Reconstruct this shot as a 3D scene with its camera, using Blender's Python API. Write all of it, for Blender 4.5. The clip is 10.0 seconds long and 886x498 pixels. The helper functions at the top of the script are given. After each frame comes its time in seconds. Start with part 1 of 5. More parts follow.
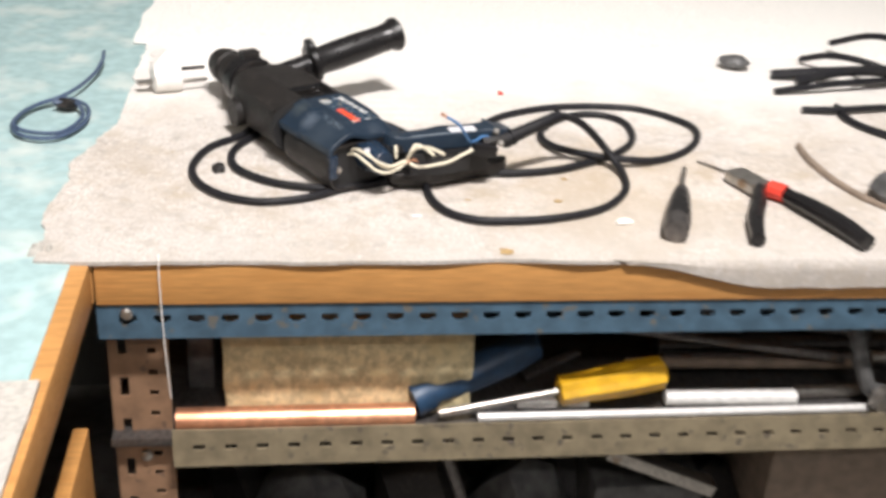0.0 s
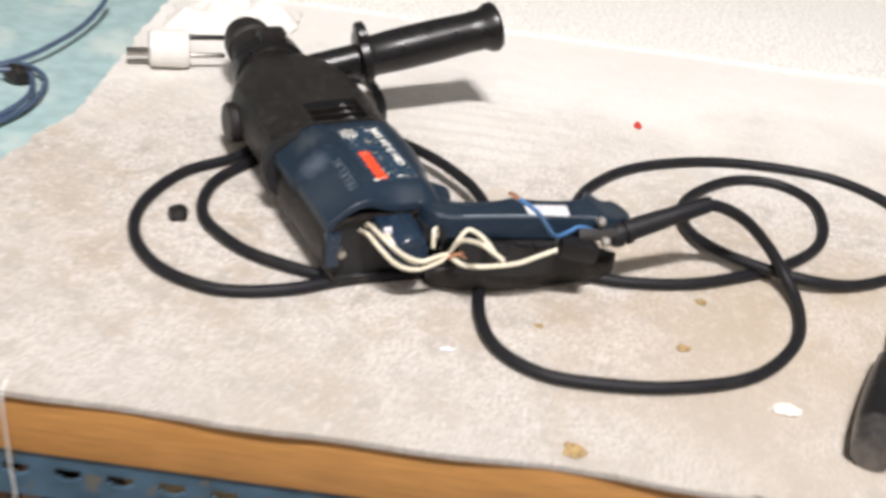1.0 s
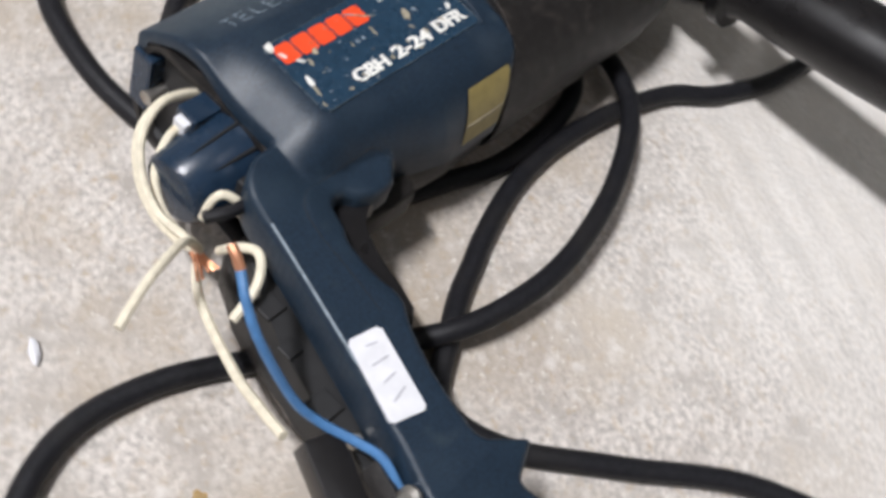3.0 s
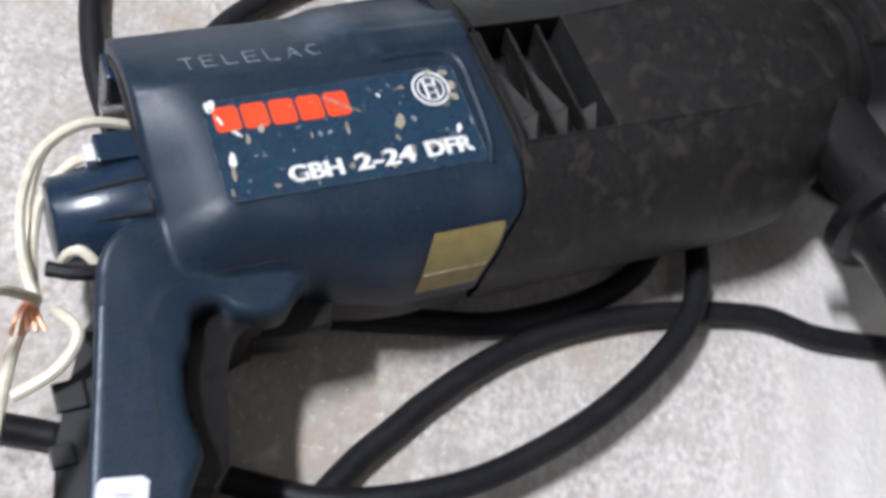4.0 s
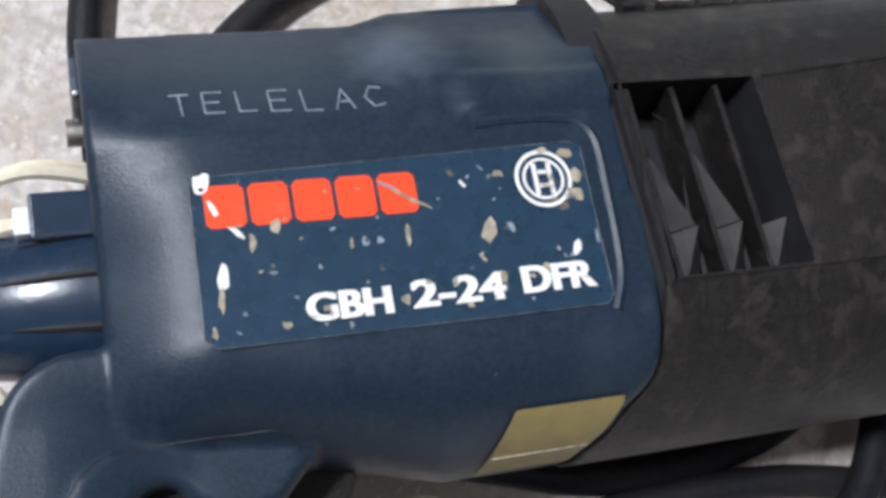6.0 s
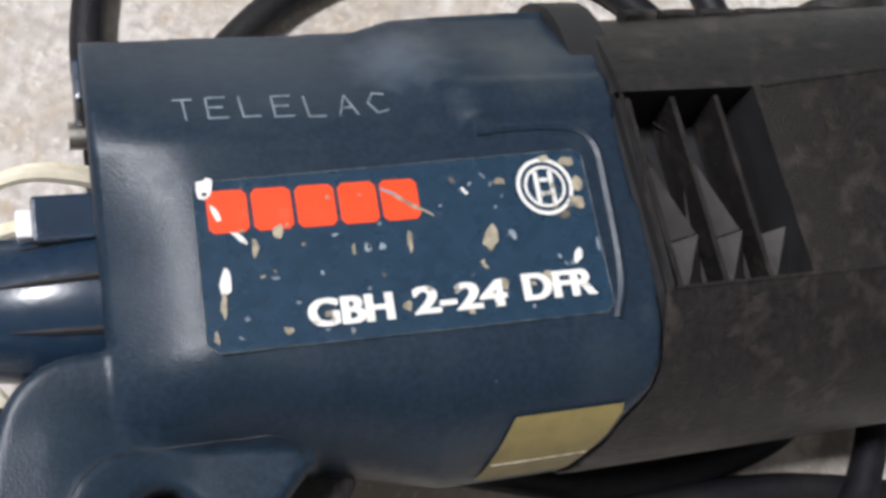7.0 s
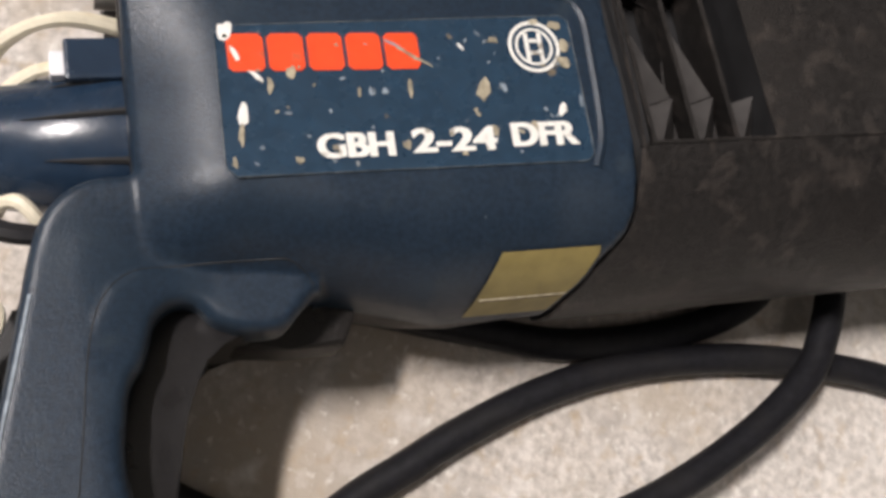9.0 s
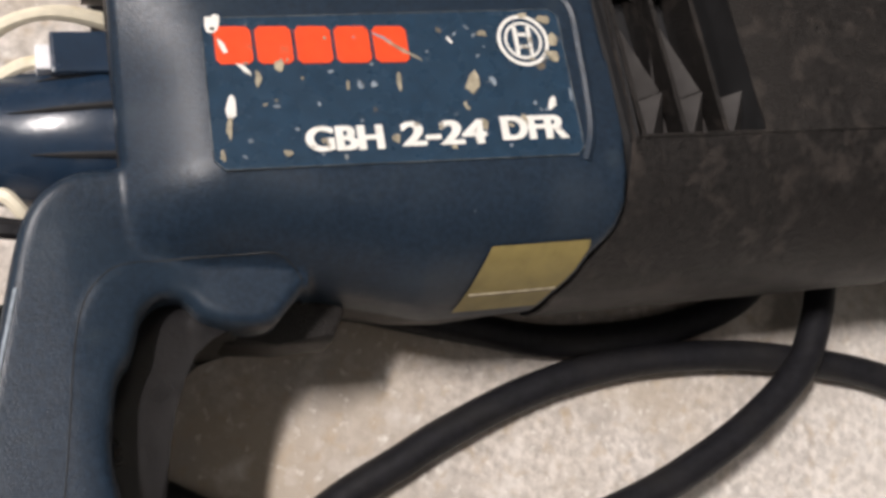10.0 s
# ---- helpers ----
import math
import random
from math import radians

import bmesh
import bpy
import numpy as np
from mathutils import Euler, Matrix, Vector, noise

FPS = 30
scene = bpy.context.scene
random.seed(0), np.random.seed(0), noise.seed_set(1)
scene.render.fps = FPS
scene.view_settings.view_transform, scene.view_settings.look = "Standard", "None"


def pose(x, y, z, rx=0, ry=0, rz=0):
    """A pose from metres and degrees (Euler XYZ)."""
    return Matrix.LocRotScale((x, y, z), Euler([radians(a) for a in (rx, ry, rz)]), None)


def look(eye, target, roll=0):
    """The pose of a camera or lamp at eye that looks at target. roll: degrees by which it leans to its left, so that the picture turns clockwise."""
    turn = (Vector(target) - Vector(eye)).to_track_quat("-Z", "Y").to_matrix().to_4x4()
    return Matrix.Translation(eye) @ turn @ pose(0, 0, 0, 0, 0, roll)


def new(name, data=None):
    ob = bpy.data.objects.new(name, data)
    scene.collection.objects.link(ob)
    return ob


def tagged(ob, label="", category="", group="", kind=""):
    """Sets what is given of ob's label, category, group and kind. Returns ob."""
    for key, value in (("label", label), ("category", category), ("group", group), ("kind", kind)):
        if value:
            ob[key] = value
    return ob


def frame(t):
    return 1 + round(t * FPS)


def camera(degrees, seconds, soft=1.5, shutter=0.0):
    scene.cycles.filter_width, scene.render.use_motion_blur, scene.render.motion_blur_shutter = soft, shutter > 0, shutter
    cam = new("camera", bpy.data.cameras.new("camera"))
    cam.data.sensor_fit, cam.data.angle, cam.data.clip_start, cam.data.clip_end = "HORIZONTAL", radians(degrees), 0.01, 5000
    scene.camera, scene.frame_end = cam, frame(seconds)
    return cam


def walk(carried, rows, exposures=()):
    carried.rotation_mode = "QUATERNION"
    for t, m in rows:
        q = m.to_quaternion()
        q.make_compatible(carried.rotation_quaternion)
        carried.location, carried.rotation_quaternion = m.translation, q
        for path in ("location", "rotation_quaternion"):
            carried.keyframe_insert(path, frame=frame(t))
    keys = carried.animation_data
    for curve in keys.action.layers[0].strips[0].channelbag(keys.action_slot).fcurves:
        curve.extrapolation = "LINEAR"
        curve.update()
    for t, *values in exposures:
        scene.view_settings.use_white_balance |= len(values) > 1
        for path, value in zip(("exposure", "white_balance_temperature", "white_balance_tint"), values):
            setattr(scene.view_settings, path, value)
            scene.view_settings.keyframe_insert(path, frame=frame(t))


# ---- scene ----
cam = camera(43.0, 10.0, soft=3.5, shutter=0.4)
PATH = [
    (0, (0.1805, -0.9295, 0.4961), (0.2472, -0.4903, 0.2667), 3.81),
    (0.5, (0.2778, -0.6961, 0.4641), (0.2898, -0.2626, 0.2152), 5.34),
    (0.8, (0.2730, -0.5507, 0.4478), (0.2875, -0.1256, 0.1851), 8.59),
    (1, (0.2966, -0.4781, 0.4333), (0.2953, -0.0550, 0.1668), 7.79),
    (1.2, (0.3105, -0.3974, 0.4252), (0.3163, 0.0131, 0.1398), 10.70),
    (1.5, (0.3513, -0.2995, 0.3986), (0.3153, 0.0910, 0.0884), 13.92),
    (1.8, (0.4381, -0.1983, 0.3873), (0.3172, 0.1524, 0.0520), 14.83),
    (2, (0.4648, -0.1416, 0.3766), (0.3184, 0.1865, 0.0289), 16.66),
    (2.1, (0.4702, -0.1155, 0.3735), (0.3125, 0.1997, 0.0188), 16.69),
    (2.2, (0.4643, -0.0780, 0.3755), (0.3002, 0.2189, 0.0083), 17.25),
    (3.3, (0.4875, 0.1150, 0.3258), (0.2370, 0.2787, -0.0747), 30.03),
    (3.5, (0.4901, 0.1512, 0.3227), (0.2202, 0.2744, -0.0798), 26.12),
    (3.6, (0.4743, 0.1464, 0.3261), (0.2112, 0.2743, -0.0795), 28.39),
    (4, (0.4219, 0.1857, 0.3299), (0.1724, 0.2753, -0.0940), 31.72),
    (4.5, (0.3790, 0.1962, 0.3028), (0.1308, 0.2692, -0.1250), 32.96),
    (5, (0.3498, 0.1928, 0.2858), (0.1274, 0.2662, -0.1559), 37.02),
    (5.5, (0.3305, 0.1955, 0.2681), (0.1302, 0.2774, -0.1826), 41.34),
    (6, (0.3190, 0.1851, 0.2600), (0.1272, 0.2576, -0.1960), 40.77),
    (7.5, (0.3192, 0.1834, 0.2618), (0.1267, 0.2609, -0.1931), 42.67),
    (8, (0.3315, 0.1893, 0.2641), (0.1516, 0.2679, -0.1958), 44.67),
    (8.5, (0.3515, 0.1886, 0.2661), (0.1669, 0.2794, -0.1896), 47.35),
    (9, (0.3498, 0.1871, 0.2711), (0.1649, 0.2747, -0.1851), 46.89),
    (9.5, (0.3529, 0.1885, 0.2676), (0.1645, 0.2808, -0.1863), 47.27),
    (10, (0.3515, 0.1882, 0.2694), (0.1628, 0.2791, -0.1847), 47.09),
]
EXPOSURES = [(0.0, 1.15, 6350, 12), (1.0, 0.90, 6300, 12), (2.0, 0.60, 6250, 11), (3.3, 0.64, 5850, 11), (4.0, 0.73, 5600, 12), (4.5, 0.83, 5550, 11), (5.5, 0.78, 5600, 11), (6.2, 0.74, 5700, 11), (7.5, 0.76, 6150, 12), (8.5, 0.66, 6500, 14), (10.0, 0.66, 6550, 14)]
walk(cam, [(t, look(eye, target, roll)) for t, eye, target, roll in PATH], EXPOSURES)

# ---- light ----
world = bpy.data.worlds.new("world")
scene.world = world
world.use_nodes = True
world.node_tree.nodes["Background"].inputs[0].default_value = (0.9, 0.95, 1.0, 1)
world.node_tree.nodes["Background"].inputs[1].default_value = 0.012


def area_lamp(name, at, to, sx, sy, power, colour):
    d = bpy.data.lights.new(name, "AREA")
    d.shape, d.size, d.size_y, d.energy, d.color = "RECTANGLE", sx, sy, power, colour
    ob = new(name, d)
    ob.matrix_world = look(at, to)
    return ob


# main light: unseen, its direction taken from the cast shadows
area_lamp("assumed_overhead_light", (0.49, -0.99, 2.19), (0.4, -0.3, 0.0), 0.42, 0.15, 68, (1.0, 0.95, 0.90))
# added fill from the south, brightens front faces and the shelf
area_lamp("assumed_overhead_light", (0.49, -2.55, 2.19), (0.4, -0.6, 0.0), 0.42, 0.15, 15, (1.0, 0.95, 0.90))
# weak added fill at the back right, hinted by the chuck's shadow
area_lamp("assumed_overhead_light", (0.95, 0.55, 2.19), (0.95, 0.60, 0.0), 0.60, 0.10, 1.0, (1.0, 0.95, 0.90))


# ---- materials ----
def mat(name, base, rough=0.5, metal=0.0, scale=60.0, amount=0.12, bump=0.1, bump_scale=None, spots=None, spec=0.5,
        dark=None, big=6.0, big_amount=0.1, coords="Object", detail=5.0, stretch=None):
    """Base colour varied by coarse and fine noise; optional speckles of another colour; fine bump."""
    m = bpy.data.materials.new(name)
    m.use_nodes = True
    nt = m.node_tree
    b = nt.nodes["Principled BSDF"]
    b.inputs["Roughness"].default_value, b.inputs["Metallic"].default_value = rough, metal
    b.inputs["Specular IOR Level"].default_value = spec
    tc = nt.nodes.new("ShaderNodeTexCoord")
    src = tc.outputs[coords]
    if stretch:
        mp = nt.nodes.new("ShaderNodeMapping")
        mp.inputs["Scale"].default_value = stretch
        nt.links.new(src, mp.inputs[0])
        src = mp.outputs[0]

    def noise_node(s, d=detail):
        n = nt.nodes.new("ShaderNodeTexNoise")
        n.inputs["Scale"].default_value, n.inputs["Detail"].default_value = s, d
        nt.links.new(src, n.inputs["Vector"])
        return n.outputs["Fac"]

    def mix(fac, a, c, lo=0.35, hi=0.65):
        r = nt.nodes.new("ShaderNodeMapRange")
        r.inputs[1].default_value, r.inputs[2].default_value = lo, hi
        nt.links.new(fac, r.inputs[0])
        x = nt.nodes.new("ShaderNodeMix")
        x.data_type = "RGBA"
        nt.links.new(r.outputs[0], x.inputs[0])
        for i, v in ((6, a), (7, c)):
            if not isinstance(v, tuple):
                nt.links.new(v, x.inputs[i])
            else:
                x.inputs[i].default_value = (*v, 1)
        return x.outputs[2]

    lo = tuple(max(0, c * (1 - amount)) for c in base)
    hi = tuple(min(1, c * (1 + amount)) for c in base)
    fine = noise_node(scale)
    col = mix(fine, lo, hi)
    if dark:
        col = mix(noise_node(big), col, dark, 0.52, 0.52 + max(0.04, 0.5 - big_amount))
    if spots:
        for s_scale, s_col, s_lo, s_hi in spots:
            col = mix(noise_node(s_scale, 3.0), col, s_col, s_lo, s_hi)
    nt.links.new(col, b.inputs["Base Color"])
    rr = nt.nodes.new("ShaderNodeMapRange")
    rr.inputs[3].default_value, rr.inputs[4].default_value = max(0.03, rough - 0.1), min(1, rough + 0.1)
    nt.links.new(noise_node(scale * 0.4), rr.inputs[0])
    nt.links.new(rr.outputs[0], b.inputs["Roughness"])
    if bump:
        bp = nt.nodes.new("ShaderNodeBump")
        bp.inputs["Strength"].default_value, bp.inputs["Distance"].default_value = bump, 0.001 if bump < 0.9 else 0.002
        nt.links.new(noise_node(bump_scale or scale * 3), bp.inputs["Height"])
        nt.links.new(bp.outputs[0], b.inputs["Normal"])
    return m


CLOTH = mat("cloth", (0.545, 0.505, 0.468), 0.95, 0, 380, 0.28, 0.75, 330, [(7, (0.43, 0.375, 0.315), 0.45, 0.66), (22, (0.41, 0.345, 0.27), 0.52, 0.74), (48, (0.40, 0.365, 0.33), 0.52, 0.72), (110, (0.64, 0.60, 0.56), 0.54, 0.74), (210, (0.43, 0.35, 0.26), 0.55, 0.78), (330, (0.74, 0.71, 0.66), 0.60, 0.78)], 0.1)


def soil_and_tone(m, clean_bright, brown, worn):
    """Adds to the cloth a cleaner, brightened back half, a broad soiled patch and a front greyed against too strong
    lamp light, all with uneven outlines.
    """
    nt = m.node_tree
    b = nt.nodes["Principled BSDF"]
    col = b.inputs["Base Color"].links[0].from_socket
    tc = nt.nodes.new("ShaderNodeTexCoord")
    xyz = nt.nodes.new("ShaderNodeSeparateXYZ")
    nt.links.new(tc.outputs["Object"], xyz.inputs[0])
    nz = nt.nodes.new("ShaderNodeTexNoise")
    nz.inputs["Scale"].default_value, nz.inputs["Detail"].default_value = 11, 6
    nt.links.new(tc.outputs["Object"], nz.inputs["Vector"])

    def math_node(op, a, c):
        n = nt.nodes.new("ShaderNodeMath")
        n.operation = op
        for i, v in enumerate((a, c)):
            if isinstance(v, (int, float)):
                n.inputs[i].default_value = v
            else:
                nt.links.new(v, n.inputs[i])
        return n.outputs[0]

    def blend(col, fac, colour, lo, hi, most):
        r = nt.nodes.new("ShaderNodeMapRange")
        r.inputs[1].default_value, r.inputs[2].default_value, r.inputs[4].default_value = lo, hi, most
        nt.links.new(fac, r.inputs[0])
        x = nt.nodes.new("ShaderNodeMix")
        x.data_type = "RGBA"
        nt.links.new(r.outputs[0], x.inputs[0])
        nt.links.new(col, x.inputs[6])
        x.inputs[7].default_value = (*colour, 1)
        return x.outputs[2]

    wob = math_node("MULTIPLY", nz.outputs["Fac"], 0.35)
    # back half: cleaner cloth, with missing brightness put into its colour
    col = blend(col, math_node("ADD", xyz.outputs["Y"], wob), clean_bright, 0.45, 0.72, 0.8)
    dist = nt.nodes.new("ShaderNodeVectorMath")
    dist.operation = "DISTANCE"
    nt.links.new(tc.outputs["Object"], dist.inputs[0])
    dist.inputs[1].default_value = (0.53, 0.13, 0.0)
    near = math_node("SUBTRACT", 0.32, dist.outputs["Value"])
    col = blend(col, math_node("ADD", near, math_node("MULTIPLY", nz.outputs["Fac"], 0.5)), brown, 0.36, 0.62, 0.75)
    # front strip greyed in colour to offset the lamp's falloff
    col = blend(col, math_node("SUBTRACT", wob, xyz.outputs["Y"]), worn, 0.0, 0.20, 0.5)
    nt.links.new(col, b.inputs["Base Color"])


soil_and_tone(CLOTH, (0.86, 0.835, 0.80), (0.46, 0.375, 0.275), (0.42, 0.395, 0.37))
CLOTH_FUZZ = mat("cloth_fuzz", (0.82, 0.80, 0.76), 0.95, 0, 300, 0.2, 0, spec=0.1)
STAIN = mat("stain", (0.36, 0.25, 0.12), 0.95, 0, 300, 0.3, 0.6, 700, spec=0.1)
MAT_BLUE = mat("mat_blue", (0.33, 0.46, 0.465), 0.9, 0, 60, 0.1, 0.5, 300, [(14, (0.52, 0.59, 0.56), 0.5, 0.7), (40, (0.30, 0.42, 0.45), 0.62, 0.75)], 0.2)
WOOD = mat("wood_edge", (0.50, 0.25, 0.08), 0.45, 0, 30, 0.15, 0.15, 120, [(8, (0.42, 0.19, 0.05), 0.55, 0.8)], 0.4, stretch=(1, 6, 12))
BLUE_STEEL = mat("blue_steel", (0.07, 0.13, 0.19), 0.5, 0.2, 50, 0.2, 0.1, spots=[(60, (0.16, 0.15, 0.13), 0.62, 0.7)])
BROWN_STEEL = mat("brown_steel", (0.25, 0.15, 0.09), 0.55, 0.1, 50, 0.2, 0.1, spots=[(70, (0.12, 0.08, 0.06), 0.62, 0.7)])
OLIVE_STEEL = mat("olive_steel", (0.24, 0.20, 0.13), 0.55, 0.1, 50, 0.2, 0.1, spots=[(70, (0.12, 0.10, 0.08), 0.6, 0.7)])
BLUE = mat("blue_plastic", (0.0125, 0.0235, 0.040), 0.38, 0, 900, 0.22, 0.14, 2200, [(30, (0.022, 0.036, 0.054), 0.52, 0.78), (110, (0.026, 0.039, 0.053), 0.60, 0.80), (260, (0.10, 0.13, 0.16), 0.74, 0.80)], 0.36)


def scuff_and_sheen(m, patches):
    """Paler places on a plastic, rubbed or brightened in colour, each round a point of the part, with broken streaky
    outlines.
    """
    nt = m.node_tree
    b = nt.nodes["Principled BSDF"]
    tc = nt.nodes.new("ShaderNodeTexCoord")
    nz = nt.nodes.new("ShaderNodeTexNoise")
    nz.inputs["Scale"].default_value, nz.inputs["Detail"].default_value, nz.inputs["Roughness"].default_value = 160, 8, 0.65
    nt.links.new(tc.outputs["Object"], nz.inputs["Vector"])
    for centre, radius, colour, most in patches:
        col = b.inputs["Base Color"].links[0].from_socket
        d = nt.nodes.new("ShaderNodeVectorMath")
        d.operation = "DISTANCE"
        nt.links.new(tc.outputs["Object"], d.inputs[0])
        d.inputs[1].default_value = centre
        near = nt.nodes.new("ShaderNodeMapRange")
        near.inputs[1].default_value, near.inputs[2].default_value, near.inputs[3].default_value, near.inputs[4].default_value = 0.0, radius, 0.75, -0.35
        nt.links.new(d.outputs["Value"], near.inputs[0])
        add = nt.nodes.new("ShaderNodeMath")
        nt.links.new(near.outputs[0], add.inputs[0])
        nt.links.new(nz.outputs["Fac"], add.inputs[1])
        r = nt.nodes.new("ShaderNodeMapRange")
        r.inputs[1].default_value, r.inputs[2].default_value, r.inputs[4].default_value = 0.55, 1.15, most
        nt.links.new(add.outputs[0], r.inputs[0])
        x = nt.nodes.new("ShaderNodeMix")
        x.data_type = "RGBA"
        nt.links.new(r.outputs[0], x.inputs[0])
        nt.links.new(col, x.inputs[6])
        x.inputs[7].default_value = (*colour, 1)
        nt.links.new(x.outputs[2], b.inputs["Base Color"])


# rubbed wear on the swell; the broad shoulder patch paints in missing light
scuff_and_sheen(BLUE, [((0.061, 0.0270, 0.062), 0.021, (0.085, 0.105, 0.135), 0.75), ((0.030, 0.032, 0.058), 0.052, (0.036, 0.050, 0.068), 0.7), ((0.088, 0.024, 0.066), 0.022, (0.046, 0.058, 0.066), 0.85), ((0.006, -0.018, 0.066), 0.013, (0.042, 0.054, 0.072), 0.4), ((0.090, -0.040, 0.066), 0.016, (0.030, 0.043, 0.060), 0.6)])
FAN_GREY = mat("fan_grey", (0.042, 0.039, 0.038), 0.42, 0, 200, 0.2, 0.05, spec=0.28)
BLUE_DARK = mat("motor_plastic", (0.012, 0.026, 0.050), 0.26, 0, 300, 0.1, 0.05, spec=0.5)
BLACK = mat("black_plastic", (0.0150, 0.0134, 0.0128), 0.44, 0, 600, 0.35, 0.45, 1500, [(24, (0.0195, 0.0172, 0.0160), 0.46, 0.72), (150, (0.044, 0.037, 0.033), 0.54, 0.76), (240, (0.07, 0.06, 0.055), 0.76, 0.82)], 0.33)
BLACK_GLOSS = mat("black_gloss", (0.0105, 0.0098, 0.0105), 0.3, 0, 300, 0.15, 0.08, spec=0.42)
RUBBER = mat("cord_rubber", (0.0115, 0.0115, 0.0140), 0.5, 0, 500, 0.25, 0.2, 1500, [(45, (0.020, 0.019, 0.019), 0.5, 0.75)], 0.24)
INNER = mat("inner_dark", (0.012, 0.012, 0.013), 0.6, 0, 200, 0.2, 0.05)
STEEL = mat("steel", (0.42, 0.40, 0.37), 0.35, 0.9, 200, 0.2, 0.05, spots=[(50, (0.25, 0.18, 0.12), 0.58, 0.75)])
STEEL_DARK = mat("steel_dark", (0.16, 0.15, 0.145), 0.4, 0.8, 200, 0.2, 0.05, spots=[(50, (0.16, 0.10, 0.06), 0.58, 0.75)])
WHITE_STEEL = mat("bright_bar", (0.75, 0.74, 0.72), 0.35, 0.3, 100, 0.1, 0.05)
COPPER = mat("copper", (0.80, 0.40, 0.24), 0.42, 0.85, 120, 0.15, 0.05, spots=[(30, (0.5, 0.22, 0.12), 0.55, 0.8)])
WIRE_WHITE = mat("wire_white", (0.72, 0.66, 0.52), 0.45, 0, 300, 0.1, 0.05, spots=[(90, (0.5, 0.38, 0.2), 0.62, 0.8)])
COIL_BLUE = mat("coil_blue", (0.055, 0.085, 0.15), 0.5, 0, 300, 0.1, 0.05)
WIRE_BLUE = mat("wire_blue", (0.07, 0.18, 0.38), 0.4, 0, 300, 0.1, 0.05)
RED = mat("red_print", (0.78, 0.075, 0.02), 0.35, 0, 500, 0.06, 0.02, spots=[(200, (0.45, 0.12, 0.06), 0.68, 0.75)])
WHITE_PRINT = mat("white_print", (0.78, 0.77, 0.73), 0.4, 0, 500, 0.05, 0.02, spots=[(260, (0.25, 0.22, 0.17), 0.60, 0.68)])
SCRATCH = mat("scratch_grey", (0.21, 0.25, 0.29), 0.7, 0, 500, 0.25, 0.02)
STICKER = mat("sticker_film", (0.016, 0.040, 0.072), 0.28, 0, 400, 0.12, 0.06, 60, [(130, (0.16, 0.13, 0.09), 0.69, 0.73), (300, (0.24, 0.25, 0.25), 0.74, 0.77)], 0.6)
EDGE = mat("film_edge", (0.13, 0.14, 0.14), 0.5, 0, 400, 0.6, 0)
FLAKE = mat("sticker_flake", (0.34, 0.30, 0.22), 0.35, 0, 500, 0.4, 0.3, 900)
YELLOW = mat("yellow_label", (0.26, 0.205, 0.070), 0.5, 0, 200, 0.12, 0.05, spots=[(90, (0.25, 0.2, 0.09), 0.62, 0.8)])
LABEL = mat("white_label", (0.70, 0.70, 0.73), 0.5, 0, 200, 0.05, 0.02)
INK = mat("ink_grey", (0.46, 0.46, 0.50), 0.6, 0, 200, 0.1, 0)
FOAM = mat("foam", (0.64, 0.54, 0.33), 0.95, 0, 120, 0.25, 0.8, 300, [(30, (0.58, 0.46, 0.25), 0.5, 0.75)], 0.1)
YELLOW_HANDLE = mat("yellow_handle", (0.62, 0.35, 0.015), 0.4, 0, 60, 0.15, 0.1)
TOOL_BLUE = mat("tool_blue", (0.016, 0.045, 0.095), 0.45, 0, 60, 0.2, 0.1)
RED_PLASTIC = mat("red_plastic", (0.65, 0.05, 0.03), 0.35, 0, 60, 0.1, 0.05)
PLUG_WHITE = mat("plug_white", (0.78, 0.76, 0.72), 0.35, 0, 60, 0.05, 0.02)
WALL = mat("wall_paint", (0.80, 0.79, 0.76), 0.8, 0, 40, 0.04, 0.1)
# ROOM and DIM are darkened to hold back bounce and reflections
ROOM = mat("darkened_room_paint", (0.27, 0.26, 0.245), 0.85, 0, 40, 0.05, 0.1)
DIM = mat("bounce_cut_paint", (0.10, 0.10, 0.095), 0.85, 0, 40, 0.05, 0.1)
FLOOR = mat("floor_concrete", (0.25, 0.24, 0.22), 0.8, 0, 20, 0.2, 0.2)
GREY_JUNK = mat("grey_junk", (0.10, 0.10, 0.10), 0.5, 0.2, 60, 0.3, 0.1)
CARD = mat("cardboard", (0.22, 0.17, 0.13), 0.9, 0, 60, 0.15, 0.2)
WHITE_RAG = mat("white_rag", (0.44, 0.42, 0.385), 0.95, 0, 200, 0.15, 0.8, 600, [(30, (0.5, 0.48, 0.42), 0.58, 0.8)], 0.1)


# ---- mesh helpers ----
def empty(name, at=(0, 0, 0), rz=0.0):
    ob = new(name)
    ob.matrix_world = pose(*at, 0, 0, rz)
    ob.empty_display_size = 0.02
    return ob


def part(name, bm, material, parent=None, label="", smooth=True, angle=35.0):
    bmesh.ops.remove_doubles(bm, verts=bm.verts, dist=1e-6)
    bmesh.ops.recalc_face_normals(bm, faces=bm.faces)
    me = bpy.data.meshes.new(name)
    lim = radians(angle)
    for f in bm.faces:
        f.smooth = smooth
    for e in bm.edges:
        if len(e.link_faces) == 2 and e.calc_face_angle(0) > lim:
            e.smooth = False
    bm.to_mesh(me)
    bm.free()
    me.materials.append(material)
    ob = new(name, me)
    ob.parent = parent
    if label:
        ob["label"] = label
    return ob


